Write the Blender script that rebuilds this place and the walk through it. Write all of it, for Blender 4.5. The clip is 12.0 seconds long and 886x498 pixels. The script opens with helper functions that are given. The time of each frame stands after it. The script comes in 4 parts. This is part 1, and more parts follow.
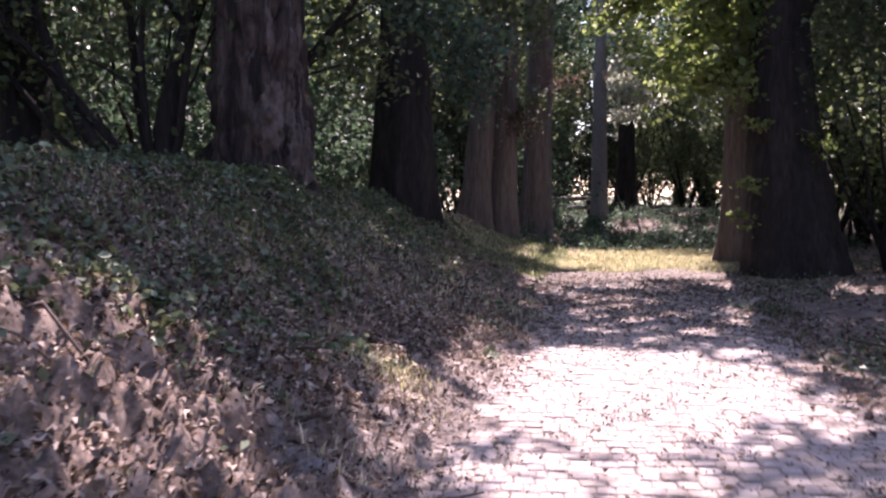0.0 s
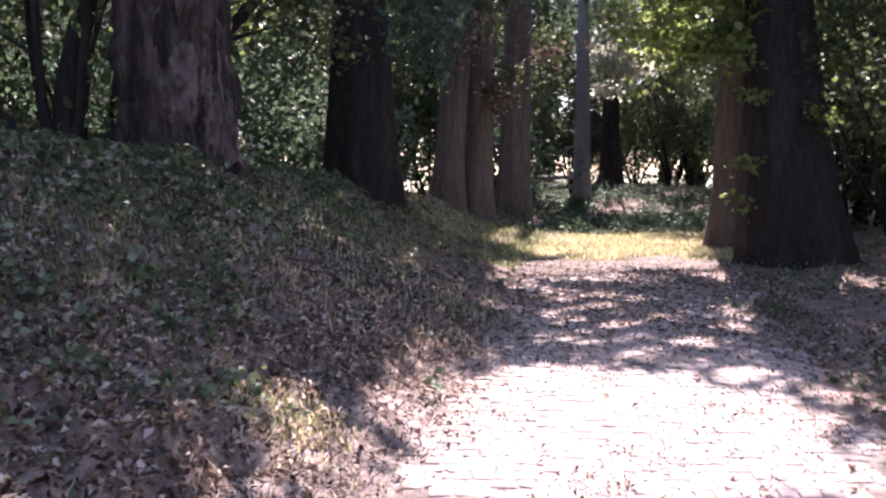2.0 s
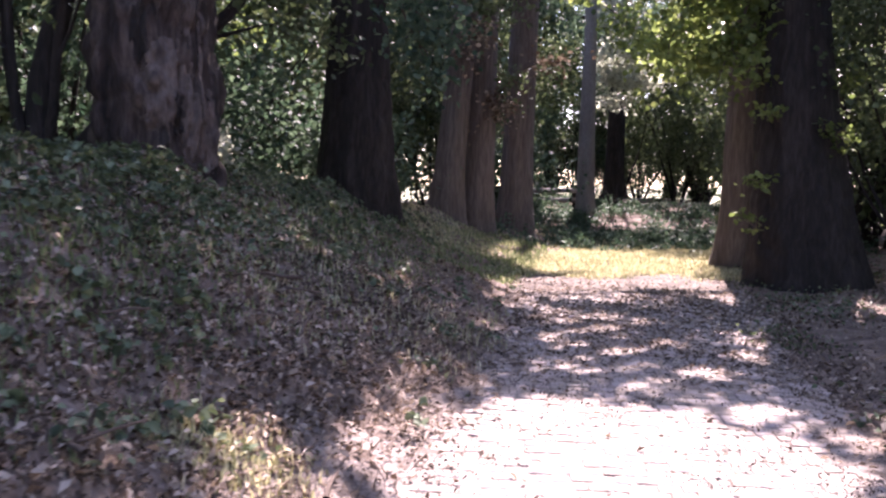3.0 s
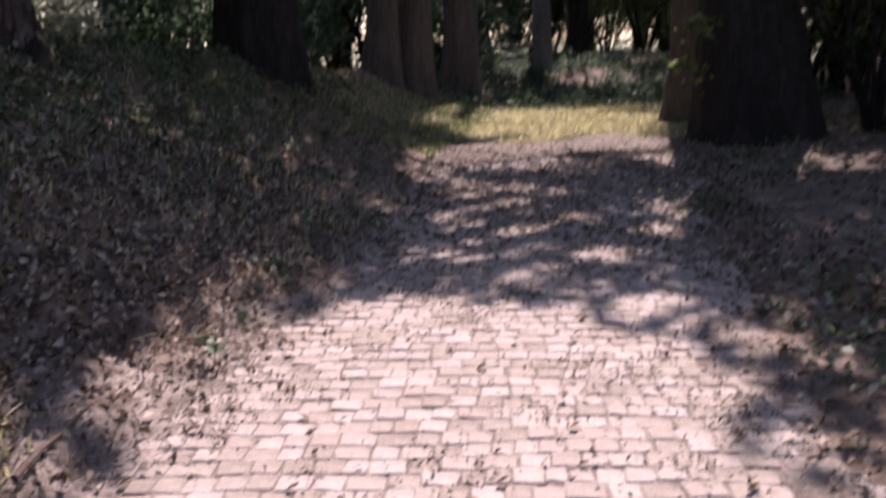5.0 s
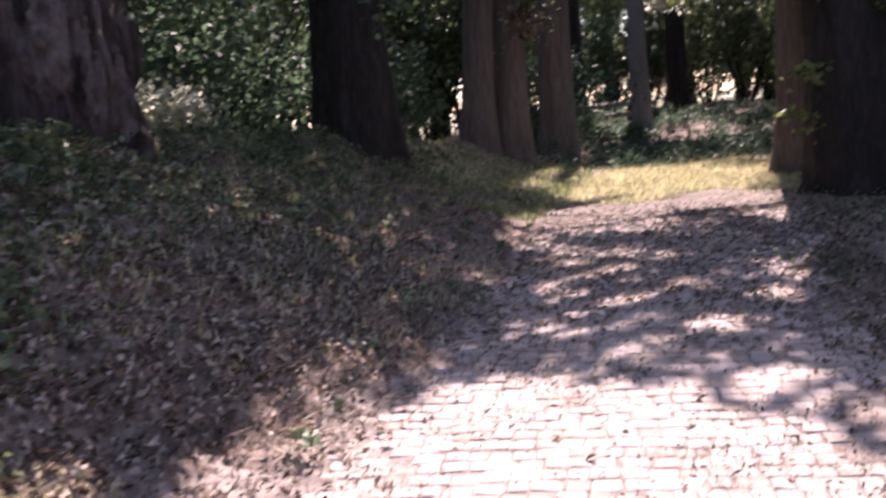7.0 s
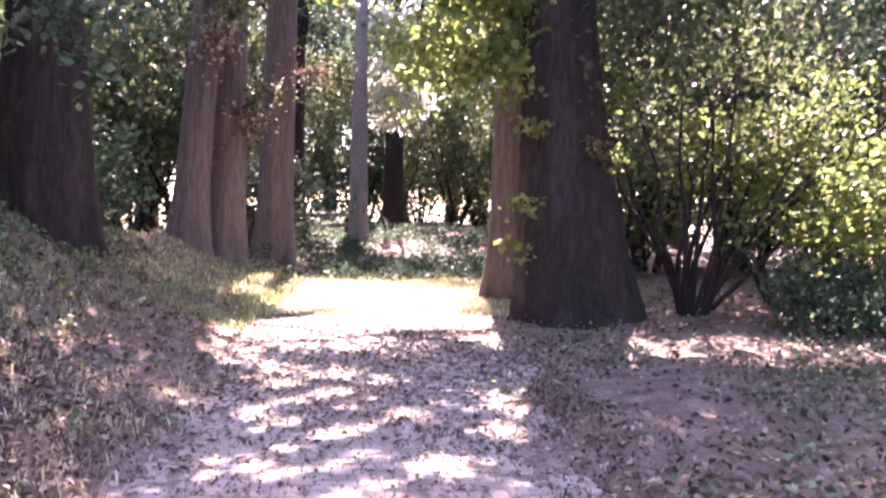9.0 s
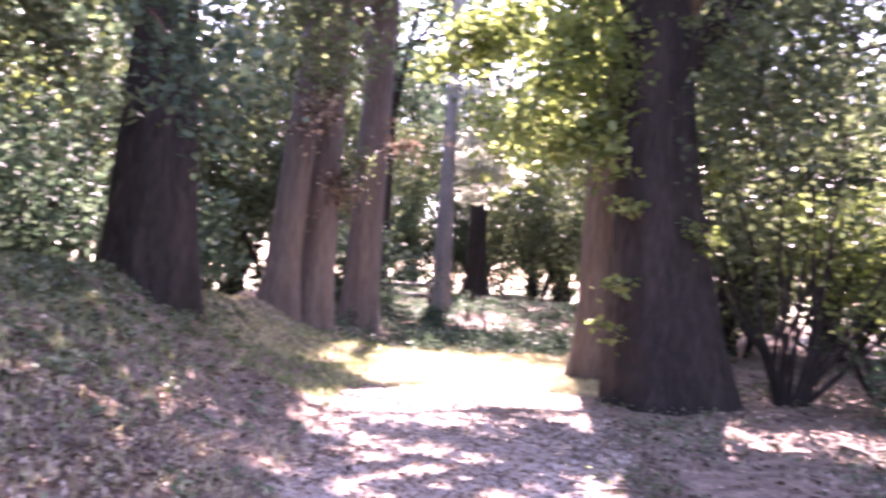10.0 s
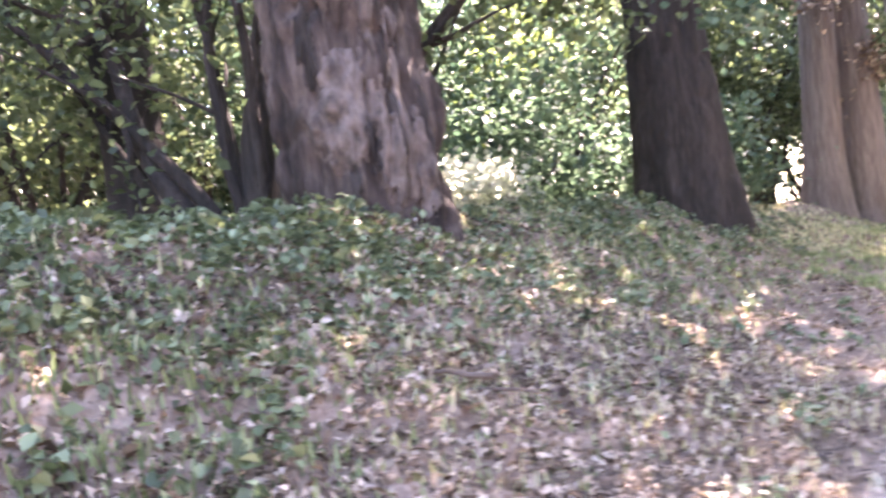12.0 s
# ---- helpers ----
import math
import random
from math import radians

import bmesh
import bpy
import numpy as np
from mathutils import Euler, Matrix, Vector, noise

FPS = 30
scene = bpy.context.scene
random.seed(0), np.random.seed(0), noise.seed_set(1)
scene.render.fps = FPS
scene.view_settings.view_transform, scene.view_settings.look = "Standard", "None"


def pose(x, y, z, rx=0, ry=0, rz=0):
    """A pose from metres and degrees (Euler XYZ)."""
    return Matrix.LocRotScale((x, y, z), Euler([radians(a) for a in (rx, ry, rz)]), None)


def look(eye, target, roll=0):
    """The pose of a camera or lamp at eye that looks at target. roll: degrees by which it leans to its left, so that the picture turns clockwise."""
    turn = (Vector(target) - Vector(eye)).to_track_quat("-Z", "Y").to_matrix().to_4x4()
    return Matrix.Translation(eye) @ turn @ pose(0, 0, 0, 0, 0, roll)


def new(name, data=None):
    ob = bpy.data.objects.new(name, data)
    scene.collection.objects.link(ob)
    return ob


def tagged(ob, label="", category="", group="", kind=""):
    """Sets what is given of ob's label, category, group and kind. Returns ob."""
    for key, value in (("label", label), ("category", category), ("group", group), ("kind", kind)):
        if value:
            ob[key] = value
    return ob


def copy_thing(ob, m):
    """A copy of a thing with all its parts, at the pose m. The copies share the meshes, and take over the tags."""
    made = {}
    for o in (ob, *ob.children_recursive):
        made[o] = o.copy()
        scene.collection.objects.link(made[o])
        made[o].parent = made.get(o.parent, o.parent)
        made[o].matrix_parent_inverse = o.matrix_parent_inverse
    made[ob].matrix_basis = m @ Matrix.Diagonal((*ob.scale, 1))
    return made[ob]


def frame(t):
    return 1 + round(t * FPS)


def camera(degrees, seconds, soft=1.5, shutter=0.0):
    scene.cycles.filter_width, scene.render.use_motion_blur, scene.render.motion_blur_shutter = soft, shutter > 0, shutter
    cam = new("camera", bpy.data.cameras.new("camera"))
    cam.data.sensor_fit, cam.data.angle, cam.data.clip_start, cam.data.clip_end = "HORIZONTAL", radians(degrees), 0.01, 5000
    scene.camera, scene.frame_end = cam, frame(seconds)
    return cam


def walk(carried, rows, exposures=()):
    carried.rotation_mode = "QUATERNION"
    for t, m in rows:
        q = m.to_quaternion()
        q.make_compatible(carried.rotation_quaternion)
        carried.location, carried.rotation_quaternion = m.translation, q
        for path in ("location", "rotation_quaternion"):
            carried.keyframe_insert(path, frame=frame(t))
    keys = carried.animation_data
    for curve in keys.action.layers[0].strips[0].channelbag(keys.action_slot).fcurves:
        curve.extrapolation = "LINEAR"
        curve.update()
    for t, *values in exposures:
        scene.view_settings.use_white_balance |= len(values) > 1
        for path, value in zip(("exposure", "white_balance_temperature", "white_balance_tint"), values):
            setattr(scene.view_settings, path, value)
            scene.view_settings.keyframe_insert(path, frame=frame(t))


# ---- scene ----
# ---------------------------------------------------------------- camera
cam = camera(53.7, 12.0, soft=2.3, shutter=0.6)
ROWS = [
    (0.0, 0.698, 2.294, 1.435, 4.89, -3.52, 0.09),
    (0.5, 0.643, 2.710, 1.513, 4.69, -4.00, -2.60),
    (1.0, 0.796, 3.096, 1.425, 4.05, -4.22, -1.26),
    (1.5, 0.906, 3.533, 1.458, 3.62, -4.30, 2.81),
    (2.0, 0.931, 3.880, 1.489, 3.95, -4.99, 0.28),
    (2.5, 0.900, 4.174, 1.506, 4.67, -4.32, -1.19),
    (4.5, 1.657, 5.326, 1.471, 1.51, -6.99, -0.10),
    (5.0, 1.811, 5.566, 1.479, 2.75, -13.26, 1.75),
    (5.5, 1.777, 5.620, 1.425, 6.37, -17.09, 4.40),
    (6.0, 1.832, 5.632, 1.467, 9.35, -15.56, 5.90),
    (6.5, 1.837, 5.644, 1.502, 11.19, -11.77, 6.57),
    (8.5, 1.842, 6.481, 1.531, -7.26, -4.11, -0.24),
    (9.0, 1.750, 6.505, 1.521, -9.29, -2.56, -1.14),
    (9.5, 1.685, 6.518, 1.540, -9.10, 0.64, -2.35),
    (10.0, 1.567, 6.528, 1.567, -4.24, 1.90, -3.35),
    (10.5, 1.503, 6.502, 1.588, 3.28, 0.66, -3.32),
    (11.0, 1.540, 6.695, 1.556, 9.52, -1.03, 0.52),
    (11.5, 1.505, 6.999, 1.525, 23.69, -2.12, 5.12),
    (12.0, 1.132, 7.205, 1.416, 28.83, -0.95, 9.00),
]
EXPOSURES = [(0.0, 1.68, 6350, 40), (0.5, 1.8, 6350, 40), (1.5, 1.85, 6400, 38), (2.7, 2.2, 6400, 38), (4.4, 1.15, 6500, 36), (5.0, 0.85, 6550, 34), (5.6, 0.78, 6600, 34),
             (6.7, 1.35, 6550, 36), (8.3, 2.95, 7100, 46), (9.5, 3.62, 6650, 56), (10.4, 3.7, 6650, 54), (11.2, 3.85, 6850, 46), (12.0, 4.55, 6950, 36)]
walk(cam, [(t, pose(x, y, z, 90 + pitch, roll, yaw)) for t, x, y, z, yaw, pitch, roll in ROWS], EXPOSURES)

# ---------------------------------------------------------------- sky and sun
SUN_TO = Vector((0.135, 0.63, 0.766)).normalized()
ELEV, AZI = math.asin(SUN_TO.z), math.atan2(SUN_TO.x, SUN_TO.y)
world = bpy.data.worlds.new("sky")
scene.world = world
world.use_nodes = True
sky = world.node_tree.nodes.new("ShaderNodeTexSky")
sky.sky_type, sky.sun_disc, sky.sun_elevation, sky.sun_rotation = "NISHITA", False, ELEV, AZI
background = world.node_tree.nodes["Background"]
background.inputs["Strength"].default_value = 0.15
world.node_tree.links.new(sky.outputs["Color"], background.inputs["Color"])
sun = new("sun", bpy.data.lights.new("sun", "SUN"))
sun.data.energy, sun.data.angle, sun.data.color = 5.0, radians(0.53), (1.0, 0.93, 0.84)
sun.matrix_world = look(SUN_TO * 60, (0, 0, 0))

# ---------------------------------------------------------------- materials


def material(name, ramp, scale=3.0, fine=40.0, rough=0.85, bump=0.4, depth=0.02, per="none", vary=0.5, through_light=0.0, stretch=(1, 1, 1), spec=0.3):
    """Noise-driven colour over two scales, with fine relief. per: 'island' or 'object' adds a random shift to each piece."""
    m = bpy.data.materials.new(name)
    m.use_nodes = True
    t = m.node_tree
    n, link = t.nodes, t.links.new
    shader = n["Principled BSDF"]
    shader.inputs["Roughness"].default_value = rough
    shader.inputs["Specular IOR Level"].default_value = spec
    coords = n.new("ShaderNodeTexCoord")
    mapping = n.new("ShaderNodeMapping")
    mapping.inputs["Scale"].default_value = stretch
    link(coords.outputs["Object"], mapping.inputs["Vector"])
    big, small = n.new("ShaderNodeTexNoise"), n.new("ShaderNodeTexNoise")
    for node, s, d in ((big, scale, 4.0), (small, fine, 6.0)):
        node.inputs["Scale"].default_value, node.inputs["Detail"].default_value = s, d
        node.inputs["Roughness"].default_value = 0.62
        link(mapping.outputs["Vector"], node.inputs["Vector"])
    mix = n.new("ShaderNodeMath")
    mix.operation, mix.use_clamp = "MULTIPLY_ADD", False
    link(small.outputs["Fac"], mix.inputs[0])
    mix.inputs[1].default_value = 0.5
    half = n.new("ShaderNodeMath")
    half.operation = "MULTIPLY"
    link(big.outputs["Fac"], half.inputs[0])
    half.inputs[1].default_value = 0.5
    link(half.outputs[0], mix.inputs[2])
    out = mix.outputs[0]
    if per != "none":
        source = n.new("ShaderNodeNewGeometry").outputs["Random Per Island"] if per == "island" else n.new("ShaderNodeObjectInfo").outputs["Random"]
        shift = n.new("ShaderNodeMath")
        shift.operation = "MULTIPLY_ADD"
        link(source, shift.inputs[0])
        shift.inputs[1].default_value = vary
        shift.inputs[2].default_value = -vary / 2
        total = n.new("ShaderNodeMath")
        total.operation = "ADD"
        link(out, total.inputs[0])
        link(shift.outputs[0], total.inputs[1])
        out = total.outputs[0]
    colours = n.new("ShaderNodeValToRGB")
    e = colours.color_ramp.elements
    while len(e) < len(ramp):
        e.new(0.5)
    for i, (at, c) in enumerate(ramp):
        e[i].position, e[i].color = at, (*c, 1)
    link(out, colours.inputs["Fac"])
    link(colours.outputs["Color"], shader.inputs["Base Color"])
    if bump:
        b = n.new("ShaderNodeBump")
        b.inputs["Strength"].default_value, b.inputs["Distance"].default_value = bump, depth
        link(mix.outputs[0], b.inputs["Height"])
        link(b.outputs["Normal"], shader.inputs["Normal"])
    if through_light:
        back = n.new("ShaderNodeBsdfTranslucent")
        tint = n.new("ShaderNodeMixRGB")
        tint.blend_type, tint.inputs["Fac"].default_value = "MULTIPLY", 1.0
        tint.inputs["Color2"].default_value = (1.4, 1.35, 1.15, 1)
        link(colours.outputs["Color"], tint.inputs["Color1"])
        link(tint.outputs["Color"], back.inputs["Color"])
        blend = n.new("ShaderNodeMixShader")
        blend.inputs["Fac"].default_value = through_light
        link(shader.outputs[0], blend.inputs[1])
        link(back.outputs[0], blend.inputs[2])
        link(blend.outputs[0], n["Material Output"].inputs["Surface"])
    return m


SOIL = material("soil", [(0.34, (0.045, 0.033, 0.026)), (0.5, (0.15, 0.112, 0.09)), (0.66, (0.3, 0.235, 0.195))], 3.2, 26, 0.95, 0.7, 0.04)
EARTH = material("trodden_earth", [(0.34, (0.07, 0.054, 0.044)), (0.5, (0.165, 0.134, 0.114)), (0.66, (0.26, 0.218, 0.19))], 2.5, 30, 0.95, 0.6, 0.03)
MEADOW = material("meadow", [(0.3, (0.17, 0.18, 0.09)), (0.5, (0.31, 0.3, 0.17)), (0.7, (0.43, 0.4, 0.26))], 0.3, 6, 0.9, 0.4, 0.1)
SAND = material("sandy_joint", [(0.36, (0.06, 0.046, 0.039)), (0.49, (0.2, 0.163, 0.142)), (0.64, (0.36, 0.305, 0.27))], 5.0, 60, 0.95, 0.6, 0.02)
GRANITE = material("granite", [(0.22, (0.17, 0.132, 0.108)), (0.42, (0.33, 0.272, 0.232)), (0.6, (0.42, 0.352, 0.325)), (0.8, (0.54, 0.475, 0.425))], 9.0, 70, 0.75, 0.8, 0.012, "island", 0.26)
GRANITE_PIECE = material("granite_piece", [(0.22, (0.17, 0.132, 0.108)), (0.42, (0.33, 0.272, 0.232)), (0.6, (0.42, 0.352, 0.325)), (0.8, (0.54, 0.475, 0.425))], 9.0, 70, 0.75, 0.8, 0.012, "object", 0.26)
BARK = material("bark", [(0.38, (0.012, 0.009, 0.008)), (0.49, (0.04, 0.029, 0.025)), (0.62, (0.105, 0.08, 0.069))], 4.0, 13, 0.95, 1.0, 0.05, stretch=(1, 1, 0.22))
BARK_DARK = material("bark_dark", [(0.3, (0.0105, 0.009, 0.0082)), (0.5, (0.027, 0.0222, 0.0198)), (0.7, (0.066, 0.053, 0.047))], 3.0, 18, 0.95, 1.0, 0.05, stretch=(1, 1, 0.2))
BARK_RED = material("bark_red", [(0.3, (0.048, 0.038, 0.034)), (0.5, (0.132, 0.108, 0.097)), (0.7, (0.25, 0.212, 0.194))], 2.5, 22, 0.95, 1.0, 0.04, stretch=(1, 1, 0.12))
BARK_GREY = material("bark_grey", [(0.3, (0.12, 0.11, 0.105)), (0.5, (0.22, 0.205, 0.195)), (0.7, (0.33, 0.31, 0.3))], 3.0, 30, 0.9, 0.5, 0.02, stretch=(1, 1, 0.3))
BARK_PALE = material("bark_pale", [(0.36, (0.04, 0.031, 0.027)), (0.5, (0.1, 0.078, 0.069)), (0.66, (0.175, 0.142, 0.128))], 6.0, 18, 0.9, 0.9, 0.03, stretch=(1, 1, 0.5))
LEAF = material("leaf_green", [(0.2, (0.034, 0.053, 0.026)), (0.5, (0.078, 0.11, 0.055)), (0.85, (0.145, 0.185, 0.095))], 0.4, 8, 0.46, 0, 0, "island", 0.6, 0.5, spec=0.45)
# lighter, yellower copy of the green leaf: sunlit foliage by colour
LEAF_SUNLIT = material("leaf_sunlit", [(0.2, (0.07, 0.105, 0.034)), (0.5, (0.15, 0.208, 0.068)), (0.85, (0.265, 0.33, 0.115))], 0.4, 8, 0.45, 0, 0, "island", 0.6, 0.55, spec=0.5)
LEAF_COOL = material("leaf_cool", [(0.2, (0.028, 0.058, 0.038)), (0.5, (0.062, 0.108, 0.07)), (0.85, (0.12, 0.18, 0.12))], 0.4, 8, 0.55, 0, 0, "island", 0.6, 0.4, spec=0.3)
IVY = material("ivy_leaf", [(0.2, (0.045, 0.064, 0.035)), (0.5, (0.11, 0.148, 0.08)), (0.85, (0.22, 0.265, 0.165))], 0.6, 8, 0.55, 0, 0, "island", 0.7, 0.2, spec=0.3)
LITTER = material("dry_leaf", [(0.15, (0.07, 0.048, 0.036)), (0.5, (0.2, 0.15, 0.115)), (0.85, (0.46, 0.38, 0.31))], 0.6, 8, 0.8, 0, 0, "island", 0.9, 0.12, spec=0.2)
# pale straw blades, lightened further so grass in the sun looks bright
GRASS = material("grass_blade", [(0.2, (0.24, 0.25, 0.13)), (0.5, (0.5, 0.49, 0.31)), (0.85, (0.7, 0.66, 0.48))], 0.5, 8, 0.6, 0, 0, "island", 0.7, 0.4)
# whitish leaf colour that stands in for glare and glints on foliage
LEAF_GLINT = material("leaf_glint", [(0.2, (0.22, 0.25, 0.22)), (0.5, (0.42, 0.46, 0.42)), (0.85, (0.6, 0.63, 0.59))], 0.4, 8, 0.3, 0, 0, "island", 0.6, 0.6, spec=0.6)
CRUMB = material("leaf_crumb", [(0.15, (0.02, 0.014, 0.011)), (0.5, (0.06, 0.044, 0.034)), (0.85, (0.15, 0.115, 0.09))], 0.6, 8, 0.85, 0, 0, "island", 0.9, 0, spec=0.2)
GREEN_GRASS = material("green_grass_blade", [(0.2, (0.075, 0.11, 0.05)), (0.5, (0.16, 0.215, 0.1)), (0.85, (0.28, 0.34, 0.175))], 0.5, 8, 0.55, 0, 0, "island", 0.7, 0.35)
TWIG = material("twig", [(0.3, (0.05, 0.036, 0.028)), (0.6, (0.14, 0.105, 0.085))], 4, 40, 0.9, 0.3, 0.01)

# ---------------------------------------------------------------- plan
RNG = np.random.default_rng(5)


def left_edge(y):
    return np.interp(y, [-60, 2, 6.4, 8.4, 9.7, 11, 16.6, 20.4, 24, 35, 60], [-2.5, -0.1, 0.1, 0.25, 0.55, 0.72, 1.05, 1.35, 2.1, 5.4, 20])


def right_edge(y):
    return np.interp(y, [-60, 2, 8.4, 11.5, 13, 16.5, 18.4, 22, 35, 60], [0.4, 2.75, 3.1, 3.42, 3.65, 4.4, 4.75, 5.3, 9.0, 24])


def wave(x, y, f, s):
    return np.sin(x * f * 1.3 + s) * np.sin(y * f + 1.7 * s) + 0.5 * np.sin(x * f * 2.7 - y * f * 1.9 + 2.1 * s) + 0.35 * np.sin(x * f * 4.3 + y * f * 5.1 + s * 3.3)


def height(x, y):
    """The lie of the land: a level track, a bank on one side that sinks further on, gentle ground on the other."""
    x, y = np.asarray(x, float), np.asarray(y, float)
    crest = np.interp(y, [-20, 4, 10, 12, 15, 18, 22, 27, 36, 60], [1.4, 1.62, 1.62, 1.5, 1.42, 1.32, 0.98, 0.58, 0.2, 0.0])
    d = left_edge(y) + 0.12 - x
    s = np.clip(d / 2.75, 0, 1)
    hollow = np.clip((y - 12) / 4, 0, 1)
    swell = (1 - hollow) * (0.25 * s + 0.75 * s ** 1.7 * (1.35 - 0.35 * s ** 2)) + hollow * (0.12 * s + 0.88 * s ** 2.1 * (1.3 - 0.3 * s ** 2))
    rise = crest * swell + 0.03 * np.clip(d - 2.6, 0, 14) * np.clip(crest, 0, 1)
    far_rise = np.clip((y - 29.5) / 6.5, 0, 1)
    rise = rise + 0.75 * far_rise ** 2 * (3 - 2 * far_rise) * np.clip((8.5 - np.abs(x - 4.0)) / 3, 0, 1)
    clods = 0.14 * np.clip((7.5 - y) / 1.5, 0, 1) * np.abs(wave(x, y, 6.0, 3.1)) * np.clip((y + 2) / 2, 0, 1)
    rough = clods + 0.05 * wave(x, y, 2.3, 0.4) + 0.03 * wave(x, y, 9.0, 1.1) + 0.011 * wave(x + 0.2 * np.sin(y * 5), y + 0.2 * np.sin(x * 7), 23.0, 0.6)
    right = np.clip(x - right_edge(y), 0, 40)
    rise = rise + 0.05 * np.clip(right, 0, 6) * 0.4 + 0.03 * np.clip(right, 0, 1) * wave(x, y, 2.6, 0.9)
    return rise + rough * np.clip(d / 0.5, 0, 1) + 0.008 * wave(x, y, 3.1, 2.0)


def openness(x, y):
    """How open the leaf canopy is along the sun's way to the ground at (x, y). Gaps are set to shape the sun patches.
    """
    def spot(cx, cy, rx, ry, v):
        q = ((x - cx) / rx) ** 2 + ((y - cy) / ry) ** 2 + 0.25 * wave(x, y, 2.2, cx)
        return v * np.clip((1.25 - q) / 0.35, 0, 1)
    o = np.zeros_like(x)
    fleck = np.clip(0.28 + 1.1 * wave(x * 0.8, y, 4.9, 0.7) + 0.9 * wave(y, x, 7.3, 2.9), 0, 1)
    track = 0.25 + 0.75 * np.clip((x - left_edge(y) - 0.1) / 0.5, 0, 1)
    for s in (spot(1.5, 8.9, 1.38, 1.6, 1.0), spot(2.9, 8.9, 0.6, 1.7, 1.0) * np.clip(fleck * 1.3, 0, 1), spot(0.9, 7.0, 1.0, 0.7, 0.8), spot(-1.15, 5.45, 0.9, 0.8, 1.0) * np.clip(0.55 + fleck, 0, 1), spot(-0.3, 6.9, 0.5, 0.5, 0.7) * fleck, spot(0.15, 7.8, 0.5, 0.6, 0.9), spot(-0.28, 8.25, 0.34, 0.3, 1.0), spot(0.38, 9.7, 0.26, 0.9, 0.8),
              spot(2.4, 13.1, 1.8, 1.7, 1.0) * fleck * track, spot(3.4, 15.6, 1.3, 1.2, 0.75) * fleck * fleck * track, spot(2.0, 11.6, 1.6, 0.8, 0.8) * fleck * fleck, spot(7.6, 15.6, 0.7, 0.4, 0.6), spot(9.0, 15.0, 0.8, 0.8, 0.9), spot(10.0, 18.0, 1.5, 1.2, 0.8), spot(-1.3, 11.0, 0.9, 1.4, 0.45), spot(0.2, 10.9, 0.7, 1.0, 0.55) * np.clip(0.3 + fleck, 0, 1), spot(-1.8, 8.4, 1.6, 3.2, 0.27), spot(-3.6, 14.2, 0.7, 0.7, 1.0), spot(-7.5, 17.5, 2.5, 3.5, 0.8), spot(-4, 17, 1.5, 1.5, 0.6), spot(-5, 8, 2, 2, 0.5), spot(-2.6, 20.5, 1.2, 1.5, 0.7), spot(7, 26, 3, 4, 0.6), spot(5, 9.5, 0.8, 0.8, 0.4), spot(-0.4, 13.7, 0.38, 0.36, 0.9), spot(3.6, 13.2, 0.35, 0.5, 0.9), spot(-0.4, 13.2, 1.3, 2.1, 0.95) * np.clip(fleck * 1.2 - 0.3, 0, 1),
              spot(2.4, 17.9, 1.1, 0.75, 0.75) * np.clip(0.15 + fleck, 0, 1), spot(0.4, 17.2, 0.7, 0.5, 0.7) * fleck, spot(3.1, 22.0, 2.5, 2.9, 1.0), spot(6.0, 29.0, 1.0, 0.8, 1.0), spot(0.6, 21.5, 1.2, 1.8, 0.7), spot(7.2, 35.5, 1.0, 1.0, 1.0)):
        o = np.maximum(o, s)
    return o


# ---------------------------------------------------------------- builders


def mesh_from(name, verts, faces, mat, smooth=True):
    me = bpy.data.meshes.new(name)
    me.from_pydata(verts, [], faces)
    me.materials.append(mat)
    if smooth:
        me.polygons.foreach_set("use_smooth", np.ones(len(me.polygons), bool))
    me.update()
    return me


def part(name, me, parent, label=""):
    ob = new(name, me)
    ob.parent = parent
    return tagged(ob, label)


def thing(name, at, label, category, group="", kind=""):
    ob = new(name)
    ob.location = at
    ob.empty_display_size = 0.2
    return tagged(ob, label, category, group, kind)


